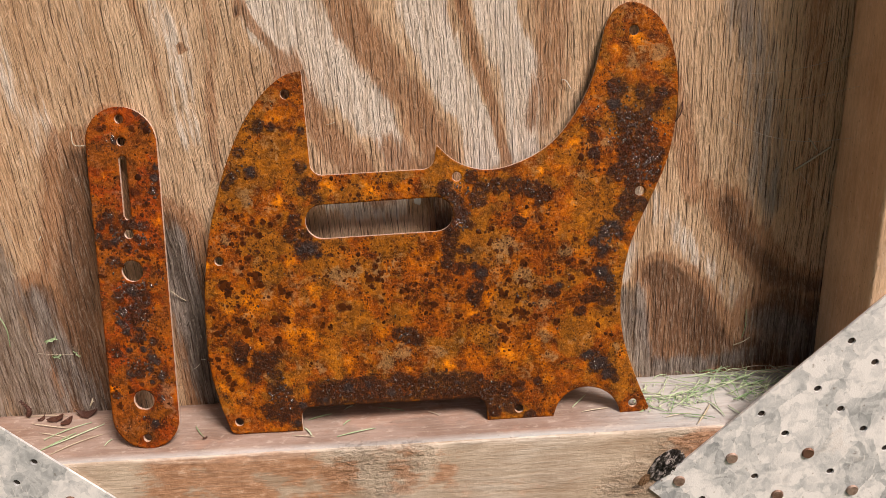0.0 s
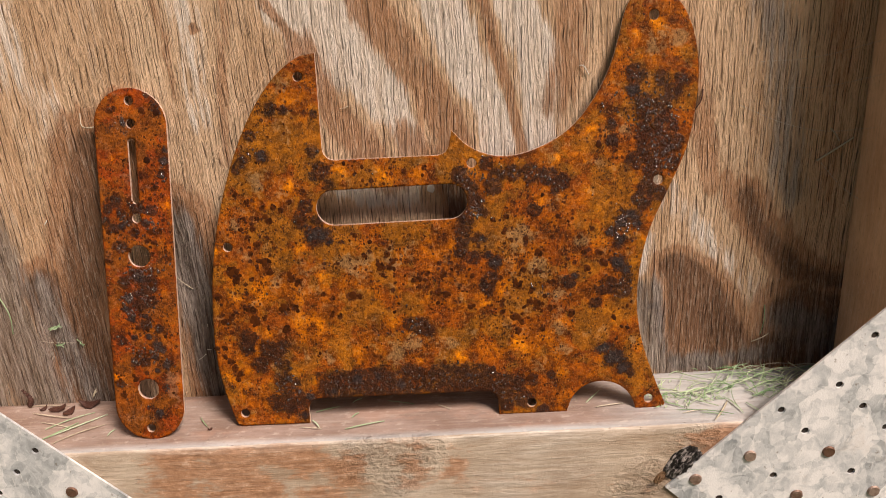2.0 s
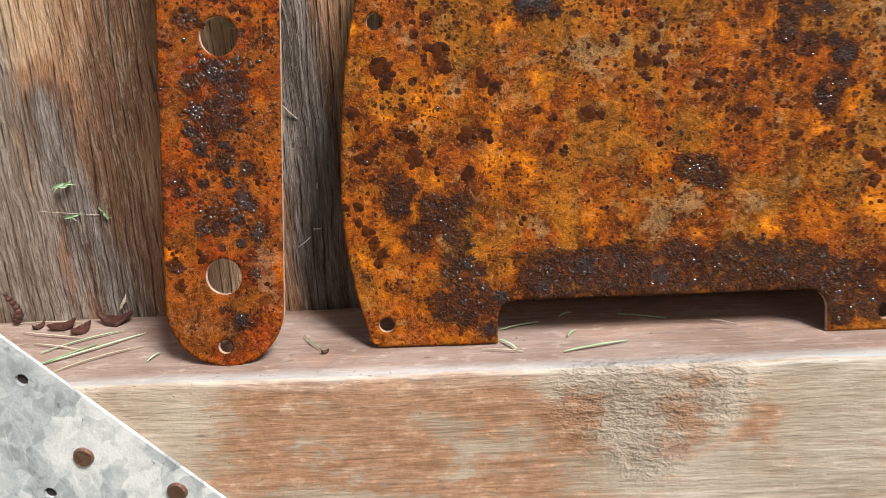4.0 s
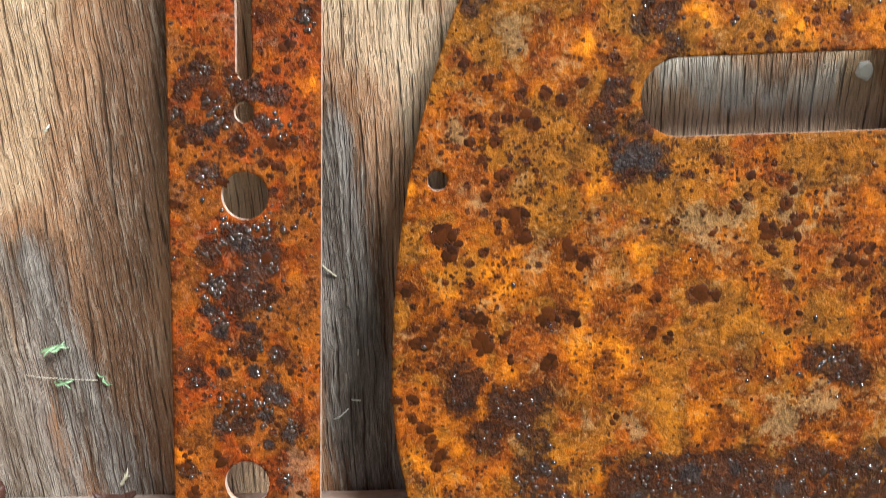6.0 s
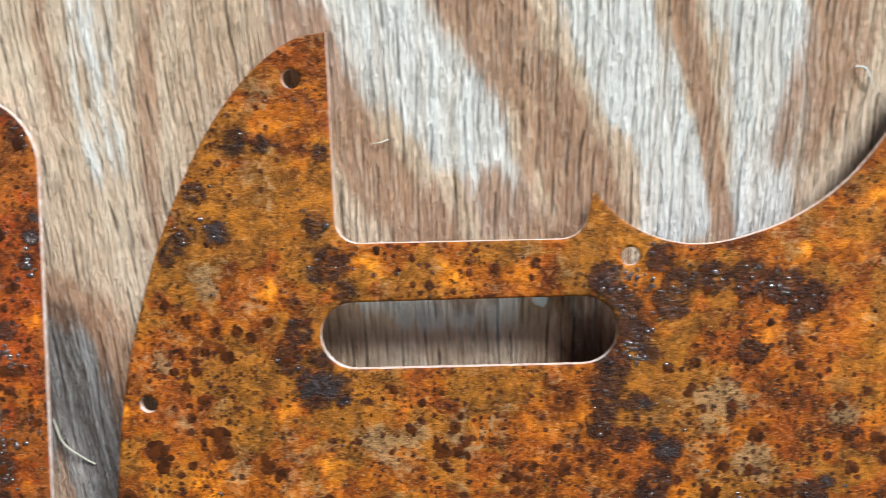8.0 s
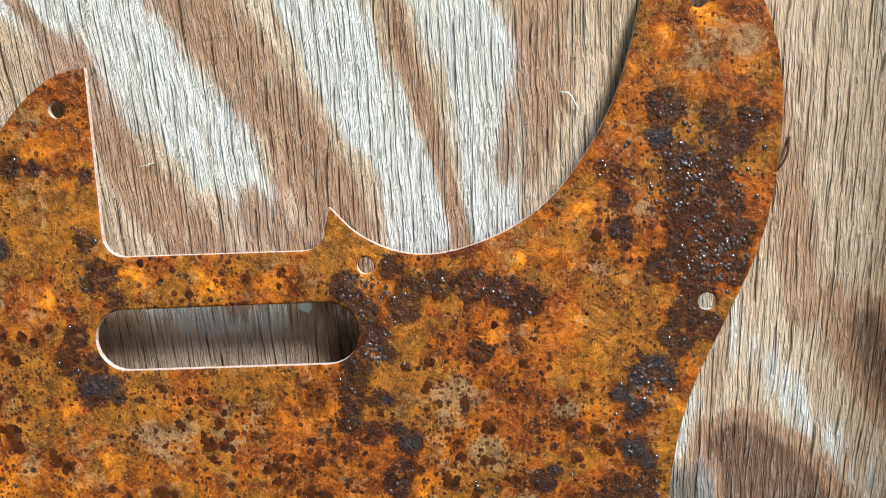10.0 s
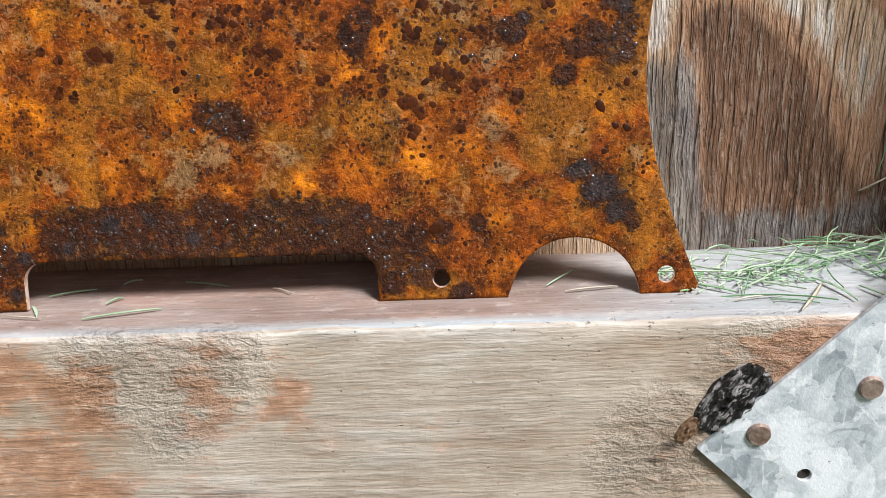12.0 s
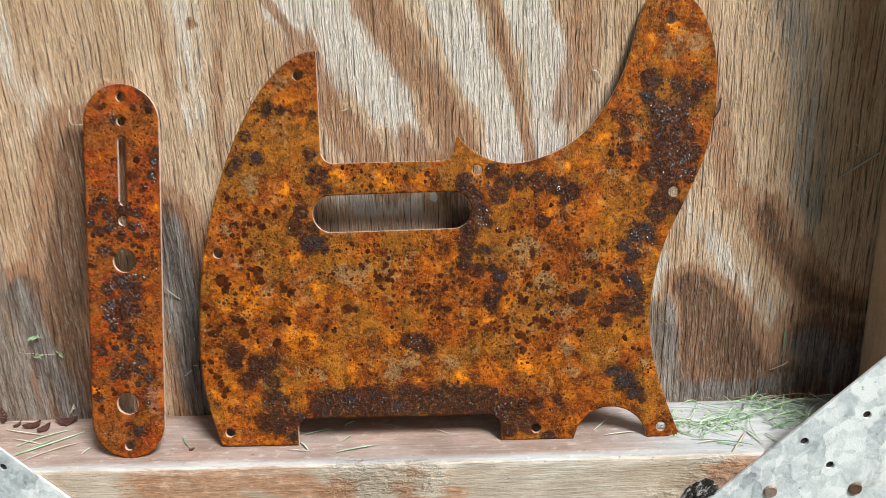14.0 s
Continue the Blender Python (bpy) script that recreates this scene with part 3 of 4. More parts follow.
GREYWOOD_AND_SHADE = [
    (((-222, 100), (-219, 40), (-212, 0)), 24, 1.0),
    (((-250, 120), (-245, 0)), 26, 1.0),
    # weathered grey between the plates, also painting the pickguard's shadow
    (((-126, 90), (-122, 45), (-118, 5)), 14, 0.95),
    (((-200, 62), (-192, 30), (-184, 0)), 14, 0.80),
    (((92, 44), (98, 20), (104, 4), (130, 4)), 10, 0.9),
    (((140, 180), (150, 130), (158, 90)), 15, 0.62),
    (((-140, 200), (-146, 160)), 8, 0.35),
    # slightly greyer band behind the pickguard's slot
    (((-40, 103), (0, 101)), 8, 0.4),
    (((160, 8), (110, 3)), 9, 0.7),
    # grey over the same corner, painting in more of its shade
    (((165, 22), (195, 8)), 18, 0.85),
]


def beam(name, length, depth, height, mats, ends, seed, marks=None):
    """A sawn board along its own x: front at y = 0, top at z = 0, edges rounded and dinged."""
    r = 0.0016
    prof = [(0.0, -height + r)]
    prof += [(0, -height + r + (height - 2 * r) * k / 22) for k in range(1, 23)]
    prof += [(r - r * math.cos(radians(a)), -r + r * math.sin(radians(a))) for a in (30, 60, 90)]
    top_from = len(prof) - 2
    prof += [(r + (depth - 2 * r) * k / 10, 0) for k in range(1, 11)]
    prof += [(depth, -r), (depth, -height + r), (depth - r, -height), (r, -height)]
    n, m = round(length / 0.0035), len(prof)
    verts = []
    for i in range(n + 1):
        x = ends[0] + (ends[1] - ends[0]) * i / n
        for y, z in prof:
            e = math.exp(-((y - 0.0) ** 2 + z ** 2) / 0.003 ** 2)
            d = 0.00025 * noise.noise((x * 60, y * 300 + seed, z * 300)) + 0.0008 * e * (noise.noise((x * 45, seed, 4)) - 0.15) + 0.0006 * e * noise.noise((x * 240, seed, 8))
            verts.append((x, y - d * (1 if y < 0.002 else 0), z + d * (1 if z > -0.002 else 0)))
    faces, slots = [], []
    for i in range(n):
        for j in range(m):
            k = (j + 1) % m
            faces.append((i * m + j, (i + 1) * m + j, (i + 1) * m + k, i * m + k))
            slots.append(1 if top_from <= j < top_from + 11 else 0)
    faces += [tuple(range(m)), tuple(n * m + j for j in reversed(range(m)))]
    slots += [0, 0]
    me = mesh_of(name, verts, faces, mats, slots, smooth=True)
    v = np.array(verts) * 1000
    if marks:
        marks(me, v)
    return me


def sill_marks(me, v):
    X, Y, Z = v[:, 0], v[:, 1], v[:, 2]
    face = Y < 3
    orange = np.where(face, blots(X, Z, [(-130, -6, 22), (-105, -16, 20), (-75, -5, 20), (-92, -26, 14), (-50, -16, 10), (-20, -12, 12), (0, -16, 9), (-70, -48, 24), (125, -6, 20), (-20, -58, 16)]), 0)
    torn = np.where(face, blots(X, Z, [(-40, -9, 12), (-28, -12, 12), (-15, -8, 9), (-30, -26, 7), (88, -33, 12), (80, -36, 8), (112, -14, 12)]) * 0.8, 0)
    # face: pale patches and edge; top: painted sky reflection, growing to the right
    grey = np.where(face, blots(X, Z, [(40, -8, 24), (-20, -46, 20), (20, -30, 16)]) * 0.6 + np.clip(1 + Z / 2.5, 0, 0.8), np.clip((X - 62) / 40, 0, 1))
    floats(me, "orange", orange)
    floats(me, "torn", torn)
    soot = np.maximum(blots(X, Z, [(8, -54, 3), (19, -53, 4), (12, -57, 2.5), (43, -57, 3), (31, -56, 2), (74, -42, 1.6), (-96, -56, 2), (86, -36, 2.2), (90, -33, 2)]),
                      stroke(X, Z, ((-152, -17), (-140, -15.5), (-130, -16.5)), 0.9, 0.8))
    soot = np.maximum(soot, stroke(X, Z, ((-160, -40), (-120, -42), (-70, -47), (-20, -45), (40, -52), (90, -50)), 2.2, 0.5))
    floats(me, "soot", np.where(face, soot, 0))
    floats(me, "grey", grey)


def frame_wood():
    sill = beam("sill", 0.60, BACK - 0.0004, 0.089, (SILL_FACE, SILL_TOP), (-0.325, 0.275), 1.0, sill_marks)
    ob = new("sill", sill)
    ob.location = (0, 0, TOP)
    tagged(ob, "sawn softwood sill board, pink-grey and stained", "wooden sill", kind="structure")
    for name, x, side in (("post_right", POST_X, 1), ("post_left", LEFT_X, -1)):
        me = beam(name, 0.47, 0.089, BACK - 0.0004, (POST, POST), (0.0, 0.47), 3.0 + side)
        ob = new(name, me)
        # its own x runs upward, its broad side faces the plates
        if side > 0:
            m = Matrix(((0, 1, 0), (0, 0, -1), (1, 0, 0)))
            at = (x, 0.0002, TOP + 0.0004)
        else:
            m = Matrix(((0, -1, 0), (0, 0, -1), (1, 0, 0)))
            at = (x, 0.0002, TOP + 0.0004)
        ob.matrix_world = Matrix.Translation(at) @ m.to_4x4()
        if side < 0:
            me.flip_normals()
        tagged(ob, "pale sawn softwood post with a smooth side", "wooden post", kind="structure")


ground()
plywood()
frame_wood()


def blister_into(out, x, y, z, r, tall, rng):
    """One low, uneven dome of swollen rust, in mm."""
    verts, faces = out
    base, n = len(verts), 8
    ph, ax, sq = rng.uniform(0, 6.3), rng.uniform(0, 3.1), rng.uniform(0.75, 1.0)
    for q, h in ((1.0, -0.25), (0.86, 0.45), (0.50, 0.86)):
        for k in range(n):
            a = 6.2832 * k / n
            w = r * q * (1 + 0.16 * math.sin(2 * a + ph) + 0.10 * math.sin(3 * a - ph))
            dx, dy = w * math.cos(a), w * math.sin(a) * sq
            verts.append((x + dx * math.cos(ax) - dy * math.sin(ax), y + dx * math.sin(ax) + dy * math.cos(ax), z + tall * h * rng.uniform(0.85, 1.15)))
    verts.append((x, y, z + tall))
    for ring in range(2):
        for k in range(n):
            a, b = base + ring * n + k, base + ring * n + (k + 1) % n
            faces.append((a, b, b + n, a + n))
    for k in range(n):
        faces.append((base + 2 * n + k, base + 2 * n + (k + 1) % n, base + 3 * n))


def blisters(plate, px, py, clear, dark, named, many, fine, seed, lumps):
    """Swollen rust on a plate: the large blisters, and the small wet beads on its dark crust."""
    rng = random.Random(seed)
    n = len(px) // 2
    weight_a = np.array([max(0.0, noise.noise((x * 0.045 + seed, y * 0.045, 5)) + 0.02) for x, y in zip(px[:n].tolist(), py[:n].tolist())]) + 1e-6
    weight_b = dark[:n] ** 2 + 0.02
    big, small = ([], []), ([], [])
    for x, y, r in named:
        for k in range(5):
            blister_into(big, x + rng.gauss(0, r * 0.45), y + rng.gauss(0, r * 0.45), 0, r * rng.uniform(0.40, 0.80), 0.04 + 0.02 * r, rng)
    for k in rng.choices(range(n), weights=weight_a.tolist(), k=many):
        r = min(2.0, 0.45 * math.exp(rng.gauss(0.15, 0.45)))
        blister_into(big, px[k], py[k], 0, min(r, 0.7 * clear[k]), 0.04 + 0.07 * r, rng)
    for k in rng.choices(range(n), weights=weight_b.tolist(), k=fine):
        r = min(0.85, 0.42 * math.exp(rng.gauss(0.0, 0.35)))
        if clear[k] > r + 0.6:
            blister_into(small, px[k] + rng.gauss(0, 0.3), py[k] + rng.gauss(0, 0.3), -0.06, r, r * rng.uniform(0.40, 0.65), rng)
    for x, y, spread, count in lumps:
        for k in range(count):
            u, v = rng.gauss(x, spread * 0.5), rng.gauss(y, spread * 0.5)
            if np.min((px[:n] - u) ** 2 + (py[:n] - v) ** 2) < 0.8 and clear[int(np.argmin((px[:n] - u) ** 2 + (py[:n] - v) ** 2))] > 1.2:
                r = rng.uniform(0.35, 0.80)
                blister_into(small, u, v, -0.06, r, r * rng.uniform(0.40, 0.65), rng)
    for name, (verts, faces), mat, label in (("rust_crust", big, BLISTER, "dark maroon rust blisters"), ("rust_bead", small, BEAD, "tiny glossy beads on dark crust")):
        ob = new(name, mesh_of(name, np.array(verts) * 0.001, faces, (mat,), smooth=True))
        ob.parent = plate
        tagged(ob, label, kind="stuff")


# ---- the two rusted plates ----
def pickguard():
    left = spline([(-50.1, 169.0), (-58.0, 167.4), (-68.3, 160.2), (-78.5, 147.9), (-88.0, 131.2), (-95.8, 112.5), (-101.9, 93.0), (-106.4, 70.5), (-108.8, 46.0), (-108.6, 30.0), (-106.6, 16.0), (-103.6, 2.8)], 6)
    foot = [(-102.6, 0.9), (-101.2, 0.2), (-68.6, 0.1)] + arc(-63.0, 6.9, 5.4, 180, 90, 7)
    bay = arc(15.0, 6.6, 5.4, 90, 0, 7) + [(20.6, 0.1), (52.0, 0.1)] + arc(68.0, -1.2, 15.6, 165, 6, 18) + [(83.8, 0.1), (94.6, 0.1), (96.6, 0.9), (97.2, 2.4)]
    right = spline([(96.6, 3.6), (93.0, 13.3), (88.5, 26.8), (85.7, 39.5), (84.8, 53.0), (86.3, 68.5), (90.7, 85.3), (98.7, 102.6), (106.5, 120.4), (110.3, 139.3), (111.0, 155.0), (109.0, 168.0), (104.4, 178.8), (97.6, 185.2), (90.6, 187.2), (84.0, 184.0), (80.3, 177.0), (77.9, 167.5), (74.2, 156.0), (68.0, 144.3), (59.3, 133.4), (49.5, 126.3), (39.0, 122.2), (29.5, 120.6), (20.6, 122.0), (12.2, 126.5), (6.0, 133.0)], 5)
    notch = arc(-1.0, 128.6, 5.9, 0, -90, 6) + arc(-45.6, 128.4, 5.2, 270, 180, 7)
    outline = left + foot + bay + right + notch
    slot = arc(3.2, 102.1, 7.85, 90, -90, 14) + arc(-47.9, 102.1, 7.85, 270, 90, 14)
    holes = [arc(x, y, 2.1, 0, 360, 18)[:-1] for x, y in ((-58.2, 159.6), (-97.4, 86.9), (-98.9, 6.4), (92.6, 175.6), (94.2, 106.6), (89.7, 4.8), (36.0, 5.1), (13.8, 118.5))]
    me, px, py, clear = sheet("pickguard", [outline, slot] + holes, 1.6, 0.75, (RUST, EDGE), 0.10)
    band = stroke(px, py, ((-56, 18.5), (-44, 19), (-24, 18.5), (-5, 19.5), (12, 18), (22, 13)), 8, 1.0)
    spots = STAIN_A + STAIN_B + STAIN_C
    ink = blots(px, py, INK_A)
    dark = np.maximum(np.maximum(blots(px, py, CRUST_A + CRUST_B + CRUST_C), band), ink * 0.8)
    floats(me, "dark", dark)
    floats(me, "ink", ink)
    floats(me, "pale", blots(px, py, SCALE_A))
    floats(me, "bright", blots(px, py, ORANGE_A + ORANGE_B))
    floats(me, "blob", blots(px, py, spots, 1.2))
    floats(me, "spotty", blots(px, py, SPOTTY_A))
    ob = new("pickguard", me)
    blisters(ob, px, py, clear, dark, spots, 260, 750, 1,
             [(16, 112, 6, 34), (14, 98, 6, 34), (88, 137, 14, 110), (98, 118, 11, 80), (80, 88, 7, 40), (72, 28, 6, 14), (-77, 18, 7, 26), (-16, 44, 6, 14), (44, 112, 7, 18), (-82, 128, 5, 8)])
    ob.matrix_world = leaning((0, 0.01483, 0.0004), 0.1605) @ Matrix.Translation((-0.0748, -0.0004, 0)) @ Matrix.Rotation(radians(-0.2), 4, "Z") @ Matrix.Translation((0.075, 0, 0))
    tagged(ob, "rusted steel guitar pickguard leaning against plywood", "guitar pickguard")


# where the rust of the plates is crusted, inky, spotted, scaly or bright: x, y and radius in mm
CRUST_A = [(-71.4, 147, 2.8), (-66.3, 145.6, 2.1), (-81.7, 135.9, 2.6), (-86.3, 124.4, 2.4), (-89.6, 121.7, 1.9), (-52.3, 118.4, 3.1), (-49.2, 112.3, 2.8),
    (-56, 116.6, 2.4), (-55.2, 127.8, 2.1), (-52.9, 143.9, 1.9), (-60.5, 103.3, 2.6), (-63.4, 97.4, 3.4), (-56.2, 97.1, 2.4), (8.6, 113.6, 3.3),
    (11.9, 107.6, 3.3), (15.2, 101.5, 3.3), (17.4, 96.7, 2.6), (10.3, 94.6, 3.5), (8.8, 87.5, 4), (7.4, 80.3, 3.1), (14.7, 84.8, 2.6), (12, 76.5, 2.9),
    (20.5, 117.8, 2.6), (25, 112.9, 3.5), (31.9, 112.6, 3.5), (38.9, 112.4, 3.5), (47, 110.9, 3.9), (52.8, 108.3, 3.5), (50.4, 105.4, 2.3),
    (22.5, 107.2, 3.3)]
CRUST_B = [(39.7, 95.9, 3), (85.1, 151.4, 3.8), (96.3, 149.2, 3.1), (104.2, 148.4, 2.9), (99.8, 144.1, 3.6), (88.5, 140.1, 4.3), (95.3, 137.6, 4.5),
    (89.7, 132.1, 4.3), (96.5, 129.6, 4.5), (89.7, 123, 4.6), (96.5, 121.6, 5), (102.2, 122.5, 3), (85.1, 115.2, 4.1), (92, 112.6, 4.6),
    (100, 113.4, 3.2), (74.8, 124.8, 2.5), (73.7, 131.7, 2.3), (89.7, 104.5, 3.7), (94.4, 100.8, 3.5), (87.4, 98.3, 3.7), (73.4, 60.9, 3.5),
    (78.1, 58.3, 3.8), (68.6, 58.6, 2.6), (80.4, 63.1, 2.6), (66.2, 52.5, 2.4), (81.6, 18.2, 1.9), (54.4, 62.8, 2.6), (18.7, 62.8, 3.6), (20, 66.4, 2.6),
    (29.3, 14.1, 4.4)]
CRUST_C = [(24.2, 6.5, 3.7), (32.8, 7.5, 4.2), (36.7, 16.5, 2.7), (-76.9, 17.8, 5), (-78.9, 23, 3.7), (-73.5, 12.4, 4.8), (-82.5, 10.1, 4.3), (-76.4, 8.1, 3.8),
    (-92.1, 44, 3.5), (-93.8, 38.9, 3.2), (-85.1, 38.7, 3.7), (-77.7, 38.4, 3), (-88.3, 30.5, 3.7), (-78.4, 30.2, 3.5), (-81.7, 35.5, 3),
    (-13.4, 45.2, 3.6), (-18.2, 46.6, 2.9), (-9.9, 43.3, 2.9), (41.3, 1.3, 2.5), (45.3, 19.3, 1.9)]
INK_A = [(-78.4, 127.1, 3.3), (-54.3, 89.8, 3.6), (-59.1, 90.5, 3.8), (-51.6, 86.8, 2.2), (19.1, 77.4, 2.1), (22.6, 73.7, 3.1), (84, 145.2, 2.9),
    (78.2, 89.6, 4), (82.8, 91.8, 3.5), (73.5, 85.1, 3), (78.1, 80.8, 3.5), (85.1, 87, 2.1), (76.9, 70.5, 3.5), (80.5, 67.5, 2.1), (74.4, 26, 4.8),
    (69.6, 30.7, 3.1), (78, 20.8, 3.4), (57.3, 65.1, 1.9), (-67.2, 13.6, 2.5), (-70.4, 4.5, 2), (-44.3, 20.7, 2.5), (-55.8, 15.8, 2), (-24.6, 17.5, 2.5),
    (-34.3, 21.7, 2.5), (7.5, 20.4, 2), (16.3, 97.9, 1.9), (16.5, 84.8, 1.9), (-76.4, 22.9, 2)]
STAIN_A = [(-97.2, 75, 2.4), (-95, 72.4, 2), (-104.6, 64.3, 2), (-101.8, 51.9, 2), (-99.7, 53.9, 1.5), (-89.1, 56.5, 1.7), (-92.8, 58.4, 1.5),
    (-88.4, 52.2, 2.2), (-84.5, 52.6, 1.2), (-74.5, 56.8, 2), (-70.1, 56.9, 1.5), (-75, 47, 2), (-108, 39.4, 1.1), (-104.5, 39.3, 1.4),
    (-104.8, 35.4, 1.2), (-102.6, 32.8, 1.5), (-100.9, 29.4, 1.5), (-98.7, 26.2, 1.5), (-100.2, 23.7, 1.3), (-84, 87.3, 1.5), (-87.4, 83.7, 1.2),
    (-84.1, 79.9, 1.2), (-80.6, 78.6, 2.2), (-79.7, 74.9, 1.9), (-70.2, 70.8, 1.9), (-67.4, 69.5, 1.9), (-88, 91.1, 1.2), (-90.1, 94.8, 1.2),
    (-85.3, 94.6, 1.2), (-88.5, 99.5, 1.1)]
STAIN_B = [(-82.5, 99.3, 1.2), (-77.8, 97.9, 1.7), (-74.9, 103.8, 1.4), (-79.7, 104, 1.2), (-71.4, 102.5, 1.4), (-67.5, 105.9, 1.2), (-86.6, 106.7, 1.2),
    (-91.1, 110.4, 1.1), (-53.2, 52.8, 1.2), (-49.7, 51.4, 1.2), (-52.2, 60.8, 1.2), (-56.2, 62.9, 1.2), (-43.7, 61.2, 2.4), (-39.8, 61.1, 1.5),
    (-28.8, 74.3, 1.9), (-25.3, 73.7, 1.7), (-23.9, 76.5, 1.2), (-28.6, 70.6, 1.2), (-26.1, 80.3, 1.4), (-35.8, 79.4, 1.1), (-39.9, 89.3, 1.1),
    (-14.8, 66.9, 1.1), (-12.5, 63.9, 1.2), (-12.3, 67.6, 1.4), (-8.6, 69.9, 1.2), (-1.4, 69.6, 1.4), (-0.7, 59.8, 1.7), (-4.2, 61.1, 1.4),
    (11.7, 67.9, 1.2), (9.9, 53.2, 1.4)]
STAIN_C = [(30.2, 47.5, 1.9), (32.6, 45, 1.4), (37.1, 54.3, 1.4), (40.4, 53.2, 2.2), (45.9, 50.7, 1.4), (43.6, 56.5, 1.1), (55.4, 47.9, 1.9), (31.8, 62.3, 1.9),
    (37.7, 59.7, 1.2), (40.3, 68.2, 1.4), (47.3, 63, 1.4), (34.4, 69.6, 1.4), (31.3, 41.3, 1.4), (42.1, 40.9, 1.2), (35.9, 84.1, 1.4), (41.6, 76.6, 1.9),
    (61.7, 75.9, 1.4), (67.6, 75.7, 1.4), (69.9, 70.8, 1.9), (62.8, 68.6, 1.4), (59.4, 83.2, 1.1), (65.3, 86.6, 1.2), (47.7, 83.6, 1.1),
    (26.5, 86.8, 1.1), (22, 93, 1.2), (27.9, 93.9, 1.4), (24.4, 55.2, 1.1), (24.3, 50.2, 1.2), (-15.8, 116.9, 1.2), (-7.1, 117.5, 1.2)]
SCALE_A = [(-36, 74.5, 5.8), (-23.9, 77, 4.8), (-45.5, 77.3, 3.9), (-88.9, 80.8, 2.7), (-77.7, 68.6, 3.4), (-92.4, 96.6, 2.7), (6.6, 59.5, 3.6), (2, 35.9, 3.6),
    (-23.8, 32.9, 4.4), (-18.7, 36.5, 3.9), (33.6, 86.5, 4.7), (31, 77, 4.7), (40.4, 71.8, 4.3), (47.2, 59.3, 4.8), (25.3, 42.7, 3.6), (49.3, 38.9, 4.1),
    (51.6, 31.8, 3.6), (91.8, 162.2, 3.8), (96.2, 166.4, 3.8), (102.9, 166.1, 3.3), (-56, 30.1, 4), (-65.7, 32.9, 4), (-15.2, 82.3, 3.8),
    (10.7, 40.7, 2.7), (-68, 153.7, 4), (-81, 116.7, 4), (82.8, 33.3, 1.9), (61.7, 80.7, 3.3), (69, 115.8, 2.8), (80.6, 129.1, 2.3)]
ORANGE_A = [(-46.8, 57.6, 5.8), (-51.3, 62.7, 5.3), (-66.7, 53.3, 5.4), (-68.6, 60.8, 4.9), (-82.8, 66.3, 4.4), (-95.3, 64.2, 3.9), (-62.2, 48.1, 4.4),
    (-64.3, 85.3, 3.4), (-55.5, 72.8, 3.9), (-101.8, 86.7, 2.4), (-104.7, 41.8, 3.5), (-105.2, 23.8, 3.5), (75.7, 46, 5.2), (80.4, 48.9, 3.8),
    (85.2, 72.6, 2.6), (88.6, 79.7, 2.6), (64.3, 106.7, 4.6), (62.2, 118.4, 5.1), (50.6, 118.9, 3.7), (49.4, 44.4, 3.8), (32.3, 34.9, 5.3),
    (17.7, 32.9, 4.9), (5.4, 30.7, 4.4), (-42.9, 118, 4.2), (-24.1, 116, 4.2), (-7.6, 116.6, 3.7), (-43.5, 32.2, 3.4), (-14.2, 28.3, 2.9),
    (64.6, 129.8, 3.2), (27, 60, 3.3)]
ORANGE_B = [(-60.2, 139.6, 3.3), (-66.9, 114.2, 2.9), (85.2, 30.7, 2.4), (16, 55.5, 3.4), (-96.9, 18.4, 3.5), (41, 100.5, 2.8), (94, 173, 3.6), (85.1, 169.1, 2.7)]
SPOTTY_A = [(-83, 93.3, 14.4), (-89.9, 69, 12.2), (-54.5, 87.4, 12), (-26.3, 76.6, 14.4), (2.2, 70.7, 14.3), (33.5, 81.7, 14.1), (37.7, 59.7, 16.7),
    (61.7, 73.5, 11.8), (30.1, 42.5, 12), (-69, 146.9, 9.3), (-101.6, 49.4, 9.9), (-57.9, 106.7, 9.5), (-31.1, 117.5, 9.4), (50.2, 93.1, 11.7),
    (80.5, 124.5, 13.7)]
TAR_A = [(7.9, 153.7, 1.4), (11.9, 149.2, 2.4), (12.6, 118.7, 1.9), (-9, 107.1, 2.7), (-12.7, 103.4, 2.2), (-6.7, 101.1, 2.2), (-14.1, 97.8, 1.7),
    (-10.6, 94.3, 1.7), (0.6, 103.7, 2.7), (6.7, 102.6, 2.2), (8.9, 93.5, 1.9), (-0.9, 93.3, 2), (-2, 97.6, 2.2), (4.1, 97, 2.2), (-8.4, 85.9, 2.7),
    (-7.6, 70.1, 2.5), (4.7, 70.9, 2.2), (1.5, 61.7, 4.9), (3.3, 66.7, 3.4), (-5, 32.9, 2.5), (-0.8, 32.6, 2.5), (8.4, 20.2, 2), (-12.8, 21.4, 2),
    (-10.9, 42.3, 2.2), (6.6, 48.2, 2), (1.7, 50.6, 3)]
PITCH_A = [(-3.2, 141.2, 1.4), (13.7, 124.6, 1.9), (14.5, 129.3, 1.4), (-6.9, 95.6, 1.7), (-1.4, 72.7, 3.2), (-6.6, 62.7, 2), (-8, 57.3, 2), (-5.6, 52.9, 2),
    (0.6, 53.8, 2), (-4.7, 44.2, 1.5), (2, 44.4, 1.5), (5.2, 40.7, 2.2), (7.6, 38.3, 1.5), (9.9, 31.4, 2.2), (3.8, 34.4, 2), (4.9, 28.2, 1.2),
    (4.4, 7.9, 2.3), (-0.6, 10.3, 1.3)]
